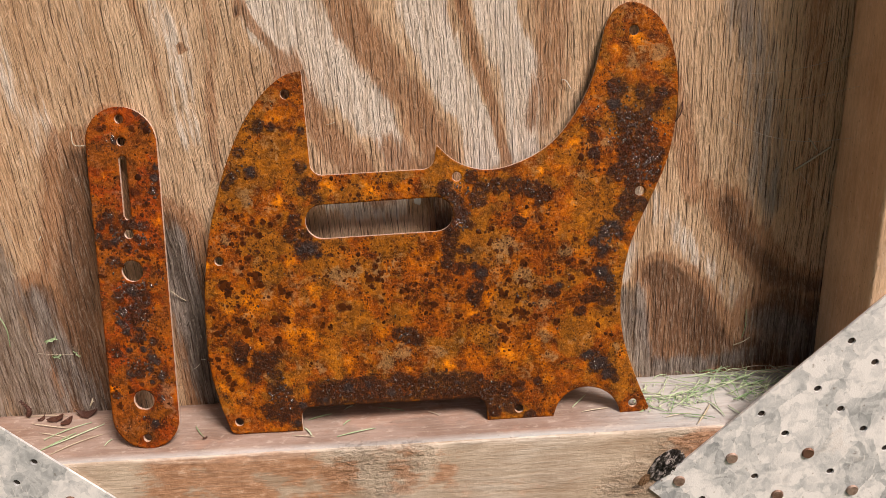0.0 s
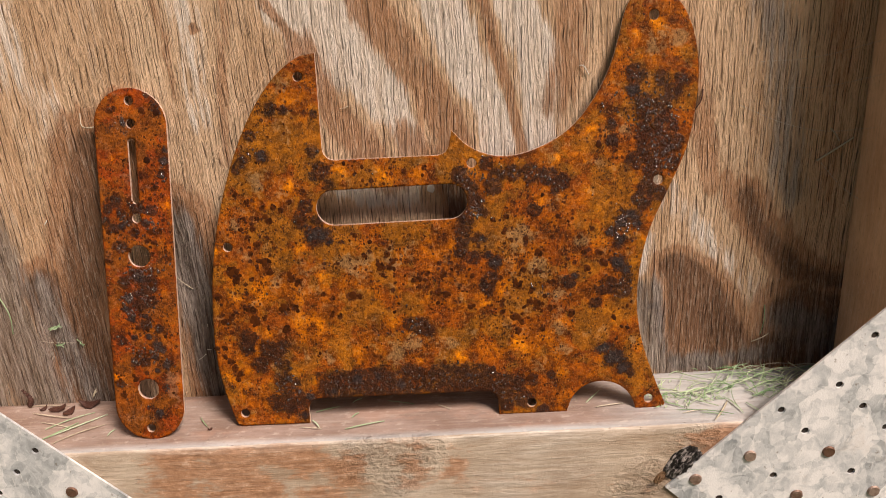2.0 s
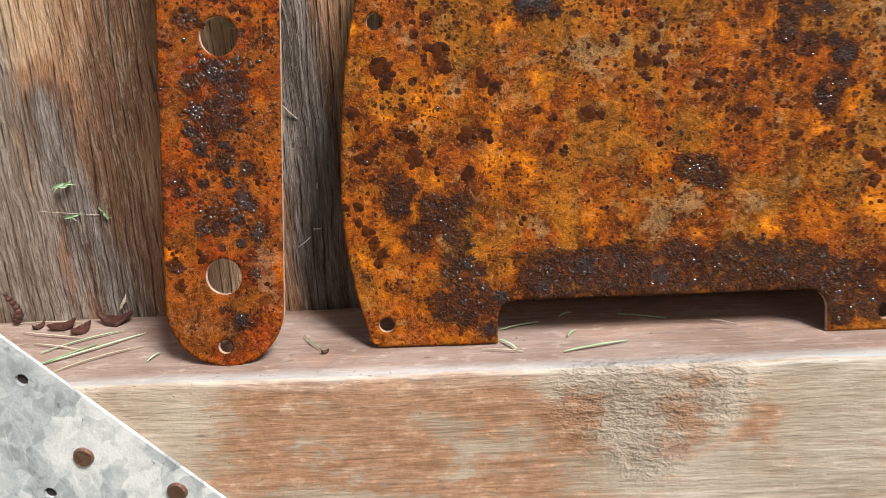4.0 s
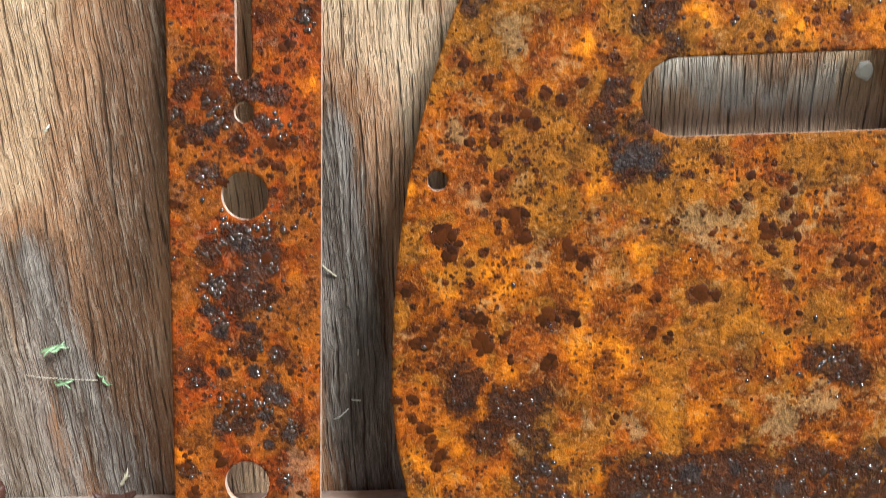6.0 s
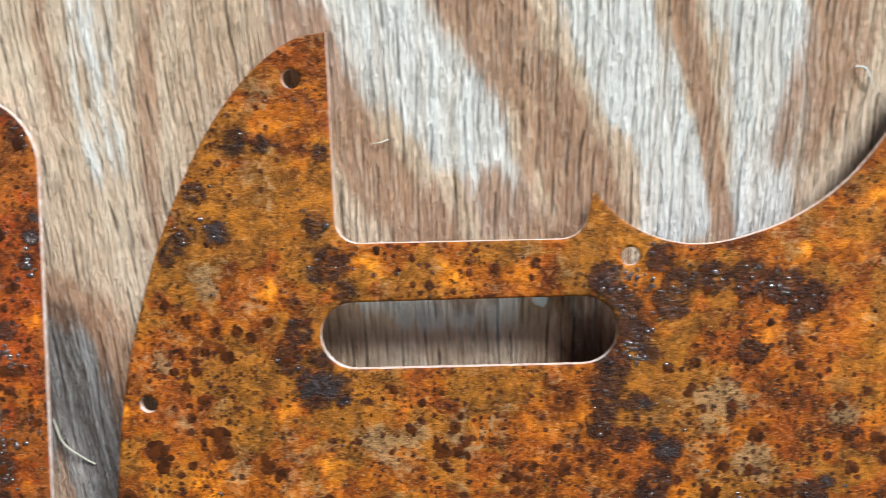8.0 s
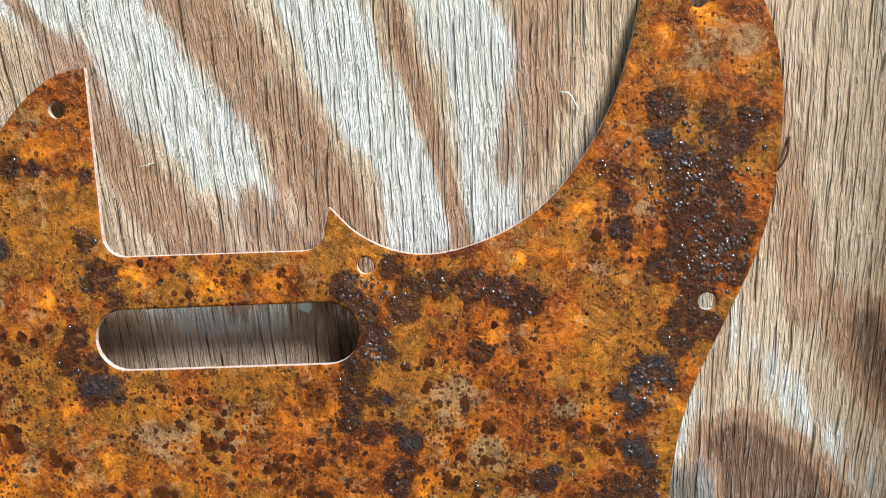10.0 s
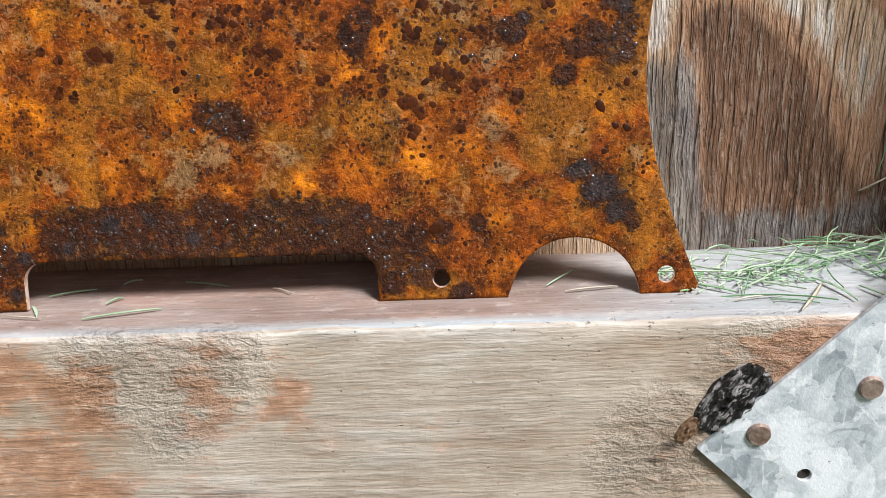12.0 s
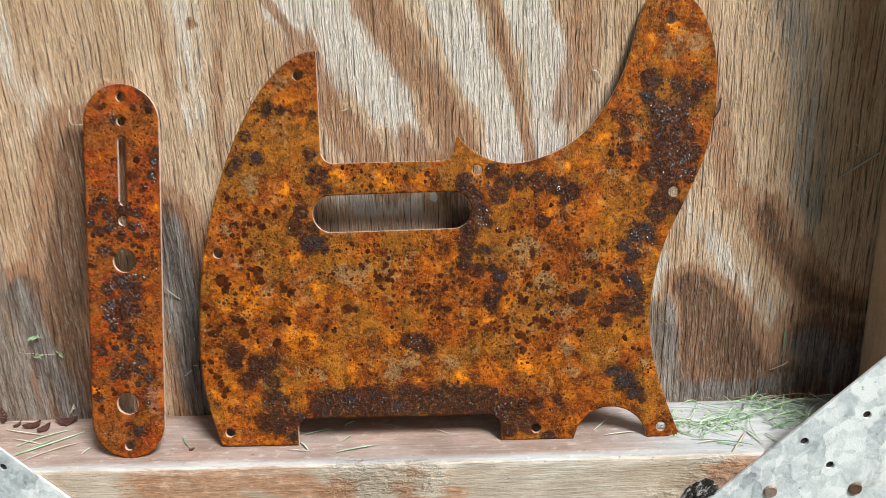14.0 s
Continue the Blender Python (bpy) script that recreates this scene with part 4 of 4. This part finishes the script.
GLOW_A = [(13.6, 87.6, 2.7), (14.7, 80.4, 2.7), (14, 70.6, 2.7), (11.9, 65.6, 3.2), (15.4, 58.4, 2), (12.8, 50.9, 2.7), (-13.2, 87, 2.7), (-13.9, 65, 2),
    (-12.9, 57.6, 2), (11.5, 102, 2.7), (14, 105.6, 2.4), (15.1, 97.3, 1.9), (-13.9, 25.1, 2), (13.5, 24.7, 2), (-14.8, 77.2, 2), (-0.2, 116.1, 2.4),
    (-8.4, 125.4, 3.4)]
WART_A = [(-2.9, 107, 1.2), (-8.9, 109.9, 1.2), (-12.6, 107.5, 1), (-6.2, 101.6, 1), (-13.1, 93, 1.2), (-9.4, 93.1, 1), (-2.1, 93.3, 1.2), (6, 92.7, 1.5),
    (10.1, 93.1, 1.5), (-10.8, 85.8, 1), (-8.4, 85.9, 1), (-14.7, 79.7, 1.2), (-13.2, 79.2, 1), (-4.7, 84.8, 1), (3.9, 88.6, 1.2), (7.5, 88.2, 1.2),
    (12.3, 83.9, 1), (13.5, 80.8, 1), (5.4, 146.7, 1.4), (-9, 146.5, 1.4), (-6.6, 147.7, 1), (9.3, 112.7, 1.5), (6.8, 107.9, 1), (-11.7, 16.3, 1.3),
    (-6.4, 25.4, 1), (-13.5, 22.6, 1.3), (0.1, 35.6, 1.2), (-3.7, 35.5, 1.2)]


def control_plate():
    outline = arc(0.0, 10.6, 16.0, 180, 360, 26) + arc(0.0, 140.2, 16.0, 0, 180, 26)
    slot = arc(0.0, 107.3, 1.75, 180, 360, 8) + arc(0.0, 132.6, 1.75, 0, 180, 8)
    holes = [arc(0, y, r, 0, 360, 26)[:-1] for y, r in ((0.0, 1.95), (19.2, 4.9), (81.8, 5.0), (99.0, 2.15), (140.9, 2.0), (150.8, 2.0))]
    me, px, py, clear = sheet("control_plate", [outline, slot] + holes, 1.6, 0.8, (RUST_NARROW, EDGE), 0.12)
    ink = blots(px, py, PITCH_A)
    tar = np.maximum(blots(px, py, TAR_A), ink * 0.8)
    floats(me, "dark", tar)
    floats(me, "ink", ink)
    floats(me, "pale", blots(px, py, [(11, 24, 3), (12, 18, 3)]))
    floats(me, "bright", blots(px, py, GLOW_A))
    floats(me, "blob", blots(px, py, WART_A, 1.2))
    floats(me, "spotty", blots(px, py, [(-4, 100, 16), (4, 92, 14), (0, 40, 14)]))
    ob = new("control_plate", me)
    blisters(ob, px, py, clear, tar, WART_A, 90, 320, 2,
             [(-2, 75, 5, 46), (5, 77, 4, 24), (-3, 143, 2, 10), (14, 124, 2.5, 14), (14, 117, 2, 8), (-6, 98, 3, 12), (-7, 62, 3, 18), (-6, 55, 3, 12), (4, 36, 5, 18), (8, 97, 3, 8), (-5, 37, 4, 12)])
    ob.matrix_world = leaning((-0.1420, 0.00872, 0.0), 0.2233) @ Matrix.Translation((0, 0.0049, 0)) @ Matrix.Rotation(radians(-3.38), 4, "Z")
    tagged(ob, "narrow rusted steel guitar control plate leaning on plywood", "control plate")


# ---- nailed gusset plates ----
def disc_nail(name, at, r, parent):
    bm = bmesh.new()
    bmesh.ops.create_cone(bm, cap_ends=True, segments=18, radius1=r, radius2=r * 0.86, depth=0.0009)
    bmesh.ops.rotate(bm, verts=bm.verts, matrix=Matrix.Rotation(radians(90), 3, "X"))
    for v in bm.verts:
        if v.co.y < 0:
            v.co.y += 0.0003 * (v.co.x / r) * random.uniform(-1, 1)
    bmesh.ops.translate(bm, verts=bm.verts, vec=(at[0], -0.0019, at[1]))
    return part(name, bm, NAIL, parent, "rusty flat nail head")


def gusset(tip, side, angle, nails, length, width):
    """A perforated zinc plate set at an angle, its corner at tip; side +1 runs to the right, -1 to the left."""
    e1 = np.array([side * math.cos(radians(angle)), math.sin(radians(angle))])
    e2 = np.array([side * math.sin(radians(angle)), -math.cos(radians(angle))])
    centres = []
    row = 0
    s = 12.4
    while s < length - 6:
        c = 6.8 if row % 2 == 0 else 15.2
        while c < width - 4:
            centres.append((s, c))
            c += 16.3
        s += 25.1
        row += 1
    outline = [(0, 0), (length, 0), (length, width), (0, width)]
    world_of = lambda p: np.array(tip) + e1 * p[0] + e2 * p[1]
    open_holes = []
    at_nail = []
    for c in centres:
        w = world_of(c)
        hit = min(math.dist(w, n) for n in nails)
        (at_nail if hit < 6 else open_holes).append(c)
    loops = [[tuple(world_of(p)) for p in outline]] + [[tuple(world_of(p)) for p in arc(c[0], c[1], 1.75, 0, 360, 14)[:-1]] for c in open_holes]
    rim = [p for l in loops for p in l]
    edges, at = [], 0
    for l in loops:
        edges += [(at + k, at + (k + 1) % len(l)) for k in range(len(l))]
        at += len(l)
    cut = mathutils_cdt([Vector(p) for p in rim], edges, [], 0, 1e-5)
    px, pz = np.array([p.x for p in cut[0]]), np.array([p.y for p in cut[0]])
    tris = np.array([f for f in cut[2]])
    mx, mz = px[tris].mean(1), pz[tris].mean(1)
    keep = inside(mx, mz, loops[0])
    for l in loops[1:]:
        keep &= ~inside(mx, mz, l)
    bm = bmesh.new()
    vs = [bm.verts.new((x * 0.001, -0.0014, z * 0.001)) for x, z in zip(px, pz)]
    for t in tris[keep].tolist():
        bm.faces.new([vs[k] for k in t])
    bmesh.ops.recalc_face_normals(bm, faces=bm.faces)
    if sum(f.normal.y for f in bm.faces) > 0:
        bmesh.ops.reverse_faces(bm, faces=bm.faces)
    solid = bmesh.ops.extrude_face_region(bm, geom=list(bm.faces))
    for v in solid["geom"]:
        if isinstance(v, bmesh.types.BMVert):
            v.co.y += 0.0011
    bmesh.ops.recalc_face_normals(bm, faces=bm.faces)
    body = part("gusset_plate", bm, ZINC)
    tagged(body, "dull galvanised steel gusset plate nailed over the corner", "gusset plate", "gusset plates")
    # a flat dark disc behind each open hole paints the shade in it
    for c in open_holes:
        w = world_of(c) * 0.001
        bm = bmesh.new()
        bmesh.ops.create_circle(bm, cap_ends=True, segments=16, radius=0.0016, matrix=Matrix.Translation((w[0], -0.00045, w[1])) @ Matrix.Rotation(radians(90), 4, "X"))
        part("nail_hole", bm, HOLE_SHADE, body, "dark disc painting the shade inside an open punched hole")
    for c in at_nail:
        w = world_of(c) * 0.001
        disc_nail("nail", w, 0.0029, body)


pickguard()
control_plate()
gusset((95.1, -33.4), 1, 44.6, [(132.2, -17.7), (108.2, -29), (167.2, -16.6), (154, -40), (190.3, -41.6), (213, -30), (225, 20)], 178, 112)
gusset((-144.2, -37.0), -1, 45.8, [(-180.7, -18.9), (-155.6, -31.7), (-205.6, -42.6), (-218.2, -49.7), (-240, 5)], 178, 112)


# ---- knots in the sill ----
def knot(name, x, z, a, b, turn, high, mat, label):
    bm = bmesh.new()
    bmesh.ops.create_uvsphere(bm, u_segments=64, v_segments=40, radius=1)
    t = Matrix.Rotation(radians(turn), 3, "Y")
    for v in bm.verts:
        ang, rad = math.atan2(v.co.z, v.co.x), math.hypot(v.co.x, v.co.z)
        ridge = 0.75 * math.sin(v.co.z * 13 + 3 * noise.noise(v.co * 2)) * (1 - rad * 0.5) + noise.noise((v.co.x * 2.0, v.co.z * 7, 2)) * 0.6 + noise.noise((math.cos(ang) * 4, math.sin(ang) * 4, rad * 2)) * 0.7 + 0.55 * math.sin(rad * 17 + 4 * noise.noise(v.co * 3))
        edge = 1 + 0.14 * noise.noise((math.cos(ang) * 2, math.sin(ang) * 2, 7))
        v.co = t @ Vector((v.co.x * a * edge, v.co.y * high * (1 + 0.8 * ridge), v.co.z * b * edge))
    bmesh.ops.translate(bm, verts=bm.verts, vec=(x, 0, z))
    for f in bm.faces:
        f.smooth = True
    ob = part(name, bm, mat)
    return tagged(ob, label, "knot")


knot("knot", 0.1028, -0.0212, 0.0104, 0.0066, -52, 0.0016, KNOT, "dark loose knot in the face of the sill")
knot("knot", 0.0930, -0.0288, 0.0042, 0.0022, -55, 0.0006, RESIN, "small brown bark pocket below the large knot")
pin = knot("knot", -0.1238, -0.0465, 0.0034, 0.0026, 10, 0.0007, RESIN, "small ringed pin knot in the sill")


# ---- cut grass, straw, flakes and threads ----
def blade_into(bm, at, length, yaw, width, lift=0.0, curl=0.0, pitch=0.0, steps=6):
    """A creased grass blade with a little thickness, centred on at."""
    rows = []
    for k in range(steps + 1):
        s = k / steps - 0.5
        w = width * (1 - abs(2 * s) ** 3 * 0.75)
        bend = curl * (s * s - 0.08) * length
        d = Vector((math.cos(yaw), math.sin(yaw), 0))
        side = Vector((-d.y, d.x, 0))
        c = Vector(at) + d * (s * length) + side * bend + Vector((0, 0, lift * (0.25 - s * s) * 4 + pitch * s * length))
        rows.append([bm.verts.new(c + side * (w * q) + Vector((0, 0, h))) for q, h in ((-0.5, 0.0002), (0, 0.0), (0.5, 0.0002), (0, -0.00015))])
    for a, b in zip(rows, rows[1:]):
        for k in range(4):
            bm.faces.new((a[k], b[k], b[(k + 1) % 4], a[(k + 1) % 4]))
    bm.faces.new(rows[0])
    bm.faces.new(rows[-1][::-1])


def clipping(p, q, width, mat, label, curl=0.0, lift=0.0004):
    """One blade lying on the sill between two places given in mm."""
    p, q = Vector(p) * 0.001, Vector(q) * 0.001
    bm = bmesh.new()
    d = q - p
    blade_into(bm, (*((p + q) / 2), TOP + 0.0006), d.length, math.atan2(d.y, d.x), width * 0.68, lift, curl)
    bmesh.ops.recalc_face_normals(bm, faces=bm.faces)
    tagged(part("grass_clipping", bm, mat), label, "grass clipping", "grass clippings on the sill")


GREEN, DRY = "cut green grass blade lying on the sill", "dry straw-coloured blade lying on the sill"
for p, q, w, m, l, c in (
        ((-51, 8), (-33, 13), 0.0012, GRASS, GREEN, 0.05), ((-73, 11), (-62, 9), 0.0006, STRAW, DRY, 0.1),
        ((-67, 23), (-56, 27), 0.0008, GRASS, GREEN, 0.1), ((-68, 17), (-63, 10), 0.0011, GRASS, GREEN, -0.15),
        ((-50, 30), (-46, 33), 0.0009, GRASS, GREEN, 0.0), ((-49, 17), (-46, 21), 0.0010, GRASS, GREEN, 0.0),
        ((-124, 24), (-117, 14), 0.0006, GRASS, GREEN, 0.2), ((-165, 12), (-163, 17), 0.0009, GRASS, GREEN, 0.0),
        ((-195, 12), (-172, 30), 0.0013, GRASS, GREEN, 0.10), ((-199, 20), (-180, 33), 0.0010, GRASS, GREEN, -0.10),
        ((-197, 10), (-184, 24), 0.0011, GRASS, GREEN, 0.15), ((-212, 34), (-190, 28), 0.0008, STRAW, DRY, 0.1),
        ((-204, 26), (-186, 20), 0.0007, STRAW, DRY, 0.0), ((-190, 8), (-170, 22), 0.0008, STRAW, DRY, -0.1),
        ((-216, 41), (-196, 40), 0.0006, STRAW, DRY, 0.0), ((66, 16), (79, 18), 0.0009, STRAW, DRY, 0.1),
        ((62, 20), (70, 30), 0.0007, GRASS, GREEN, 0.1), ((97, 18), (106, 12), 0.0010, GRASS, GREEN, 0.1),
        ((117, 1), (127, 16), 0.0013, STRAW, DRY, 0.12), ((112, 8), (122, 5), 0.0008, GRASS, GREEN, 0.0),
        ((126, 20), (131, 6), 0.0012, GRASS, GREEN, -0.2), ((134, 14), (140, 3), 0.0010, GRASS, GREEN, 0.2),
        ((104, 8), (116, 10), 0.0007, STRAW, DRY, 0.0), ((-33, 30), (-20, 26), 0.0006, GRASS, GREEN, 0.1),
        ((-8, 24), (-2, 20), 0.0006, STRAW, DRY, 0.0), ((-92, 32), (-86, 28), 0.0006, GRASS, GREEN, 0.0)):
    clipping(p, q, w, m, l, c)


def heap():
    bm = bmesh.new()
    rng = random.Random(5)
    for k in range(110):
        x = rng.triangular(0.092, 0.186, 0.145)
        y = min(0.042, max(0.008, rng.gauss(0.031, 0.008)))
        z = TOP + 0.0006 + abs(rng.gauss(0, 0.0022)) * math.exp(-((x - 0.145) / 0.03) ** 2)
        yaw = rng.gauss(0.35, 0.7)
        length = min(rng.uniform(0.006, 0.026), 2 * (0.0432 - y) / max(0.2, abs(math.sin(yaw))), 2 * (0.1855 - x) / max(0.3, abs(math.cos(yaw))) + 0.003)
        blade_into(bm, (x, y, z), length, yaw, rng.uniform(0.0002, 0.0006), 0.0006, rng.uniform(-0.4, 0.4), rng.uniform(-0.12, 0.12), 4)
    for k in range(120):
        x, y = rng.uniform(0.09, 0.125), rng.gauss(0.022, 0.004)
        blade_into(bm, (x, y, TOP + 0.0006 + rng.uniform(0, 0.0008)), rng.uniform(0.001, 0.004), rng.uniform(0, 3), 0.0006, 0, 0, 0, 2)
    bmesh.ops.recalc_face_normals(bm, faces=bm.faces)
    tagged(part("grass_heap", bm, HEAP), "loose heap of cut green grass and straw on the sill", "cut grass", kind="stuff")


heap()
for p, q, w, c in (((150, 40), (184, 30), 0.0006, 0.15), ((158, 34), (183, 42), 0.0005, -0.2), ((146, 43), (172, 41), 0.0005, 0.1), ((165, 43), (185, 36), 0.0007, 0.0), ((140, 42), (160, 36), 0.0005, 0.2)):
    clipping(p, q, w, STRAW, DRY, c, 0.003)


def flake(x, y, size, turn, tall):
    """A flat, broken, slightly curled chip of bark."""
    bm = bmesh.new()
    rng = random.Random(int(x * -1e5))
    n = 9
    ring = [(size * rng.uniform(0.7, 1.15) * math.cos(6.2832 * k / n), size * 0.55 * rng.uniform(0.6, 1.2) * math.sin(6.2832 * k / n)) for k in range(n)]
    curl = lambda px, py: tall * (1.4 * (px / size) ** 2 + 0.5 * noise.noise((px * 900, py * 900, x * 50)))
    layers = [[bm.verts.new((px * q, py * q, curl(px * q, py * q) + h)) for px, py in ring] for q, h in ((0.92, 0.0), (1.0, tall * 0.35), (0.96, tall * 0.7), (0.5, tall * 0.85))]
    for a, b in zip(layers, layers[1:]):
        for k in range(n):
            bm.faces.new((a[k], a[(k + 1) % n], b[(k + 1) % n], b[k]))
    bm.faces.new(layers[0][::-1])
    bm.faces.new(layers[-1])
    bmesh.ops.rotate(bm, verts=bm.verts, matrix=Matrix.Rotation(radians(turn), 3, "Z"))
    low = min(v.co.z for v in bm.verts)
    bmesh.ops.translate(bm, verts=bm.verts, vec=(x, y, TOP - low))
    tagged(part("bark_flake", bm, BARK), "curled dark brown bark flake on the sill", "bark flake", "bark flakes")


for x, y, size, turn, tall in ((-0.2005, 0.0370, 0.0048, 10, 0.0010), (-0.1935, 0.0335, 0.0038, 50, 0.0011), (-0.1850, 0.0395, 0.0056, 5, 0.0013), (-0.116, 0.0135, 0.0014, 30, 0.0006), (-0.2085, 0.0385, 0.0026, 70, 0.0007)):
    flake(x, y, size, turn, tall * 1.5)


def stub():
    """The dark curled stub where the plywood meets the sill."""
    bm = bmesh.new()
    for k in range(7):
        r = bmesh.ops.create_uvsphere(bm, u_segments=12, v_segments=8, radius=0.0015 - 0.00013 * k)
        bmesh.ops.translate(bm, verts=r["verts"], vec=(-0.2165 + 0.0012 * math.sin(k * 0.7), 0.0412 - 0.0002 * k, TOP + 0.002 + 0.0015 * k))
    tagged(part("insect_case", bm, BARK), "dark ridged dried case in the corner of the plywood", "dried case")


stub()


def thread(name, pts, r, mat, label, category, group=""):
    """A thin bent fibre through places in mm."""
    cu = bpy.data.curves.new(name, "CURVE")
    cu.dimensions, cu.bevel_depth, cu.bevel_resolution = "3D", r, 1
    sp = cu.splines.new("POLY")
    sm = spline(pts, 5)
    sp.points.add(len(sm) - 1)
    for p, c in zip(sp.points, sm):
        p.co = (c[0] * 0.001, c[1] * 0.001, c[2] * 0.001, 1)
    cu.materials.append(mat)
    tagged(new(name, cu), label, category, group)


F = BACK * 1000 - 0.3
for pts, r, m in (
        (((-131.5, F, 73), (-129, F - 2, 67), (-125.5, F - 1, 62), (-122.9, F, 59)), 0.00020, STRAW),
        (((-157, F, 147), (-156, F - 3, 142), (-152, F - 3, 141), (-148, F, 141.5)), 0.00022, STRAW),
        (((63.0, F, 153.6), (64.8, F - 1, 153.2), (66.8, F - 0.5, 149.5)), 0.00018, LINT),
        (((168, F, 104.5), (175, F - 1, 109.5), (182.5, F - 1, 114.5)), 0.00045, STRAW),
        (((172.5, F, 119), (174.5, F - 1, 116.5), (177, F, 113)), 0.00028, STRAW),
        (((112, F, 130), (115, F - 1, 135), (116, F, 140)), 0.0003, BARK),
        (((-219, F, 62), (-214, F - 3, 52), (-217, F, 40)), 0.00028, GRASS),
        (((-204, F, 35), (-198, F - 1, 34.6), (-186, F, 33)), 0.00007, STRAW),
        (((-127, F, 20), (-125, F - 1, 21.5), (-123, F, 23)), 0.00016, LINT),
        (((-122, F, 25.5), (-119.5, F - 1, 25.8)), 0.00016, LINT),
        (((150, F, 18), (151, F - 1, 26), (151, F, 34)), 0.00018, GRASS),
        (((146, F, 14), (150, F - 2, 17), (154, F, 18)), 0.00025, STRAW),
        (((-42, F, 141.5), (-40, F - 1, 142), (-38, F, 142.4)), 0.00014, STRAW),
        (((-119.4, F, 38), (-119, F - 1, 40)), 0.0002, LINT)):
    thread("fibre", pts, r, m, "thin stray fibre caught on the rough plywood", "fibre", "fibres on the plywood")
for pts in (((132, F, 132), (150, F - 6, 124), (168, F - 8, 120), (185, F - 14, 122)), ((140, F, 150), (160, F - 8, 152), (185, F - 12, 158)),
            ((168, F - 4, 105), (176, F - 8, 95), (185, F - 10, 88)), ((150, F, 138), (165, F - 10, 140), (185, F - 16, 145))):
    thread("cobweb_strand", pts, 0.00007, WEB, "faint dusty cobweb strand between plywood and post", "cobweb", "cobweb strands")


def leaf_bit(name, x, z, size, seed, mat, label):
    """A crumpled scrap stuck to the plywood."""
    bm = bmesh.new()
    rng = random.Random(seed)
    for k in range(4):
        blade_into(bm, (rng.uniform(-size, size), 0, 0), size * rng.uniform(1.2, 2.2), rng.uniform(-0.4, 0.4), size * 0.34, 0.0006, rng.uniform(-1.2, 1.2), rng.uniform(-0.8, 0.8), 5)
    bmesh.ops.rotate(bm, verts=bm.verts, matrix=Matrix.Rotation(radians(90), 3, "X") @ Matrix.Rotation(radians(rng.uniform(0, 180)), 3, "Z"))
    far = max(v.co.y for v in bm.verts)
    bmesh.ops.translate(bm, verts=bm.verts, vec=(x, BACK - far + 0.0002, z))
    bmesh.ops.recalc_face_normals(bm, faces=bm.faces)
    tagged(part(name, bm, mat), label, "plant scrap", "plant scraps")


leaf_bit("grass_scrap", -0.1945, 0.0430, 0.0023, 1, GRASS, "torn green leaf scrap stuck to the plywood")
leaf_bit("grass_scrap", -0.1960, 0.0330, 0.0020, 2, GRASS, "torn green leaf scrap stuck to the plywood")
leaf_bit("grass_scrap", -0.1840, 0.0335, 0.0014, 3, GRASS, "tiny green leaf scrap stuck to the plywood")
leaf_bit("grass_scrap", -0.1840, 0.0040, 0.0016, 4, STRAW, "tiny pale scrap stuck to the plywood")
leaf_bit("grass_scrap", -0.1390, 0.0860, 0.0018, 6, GRASS, "tiny green leaf scrap stuck to the plywood")


def chip(name, x, z, wide, high, mat, label, category):
    """A small torn chip with a little thickness, stuck to the plywood."""
    bm = bmesh.new()
    rng = random.Random(9)
    n = 11
    ring = [(wide * rng.uniform(0.42, 0.58) * math.cos(6.2832 * k / n), high * rng.uniform(0.40, 0.60) * math.sin(6.2832 * k / n)) for k in range(n)]
    layers = [[bm.verts.new((x + px * q, BACK + y + 0.0003 * noise.noise((px * 900, pz * 900, 1)), z + pz * q)) for px, pz in ring] for q, y in ((1.0, 0.0002), (1.0, -0.0007), (0.7, -0.0011))]
    for a, b in zip(layers, layers[1:]):
        for k in range(n):
            bm.faces.new((a[k], a[(k + 1) % n], b[(k + 1) % n], b[k]))
    bm.faces.new(layers[0])
    bm.faces.new(layers[-1][::-1])
    bmesh.ops.recalc_face_normals(bm, faces=bm.faces)
    tagged(part(name, bm, mat), label, category)


chip("paper_scrap", -0.0047, 0.1026, 0.0036, 0.0044, CHALK, "small white scrap stuck to the plywood", "paper scrap")
leaf_bit("lint_tuft", -0.1850, 0.0975, 0.0009, 8, LINT, "tiny white lint speck on the plywood")
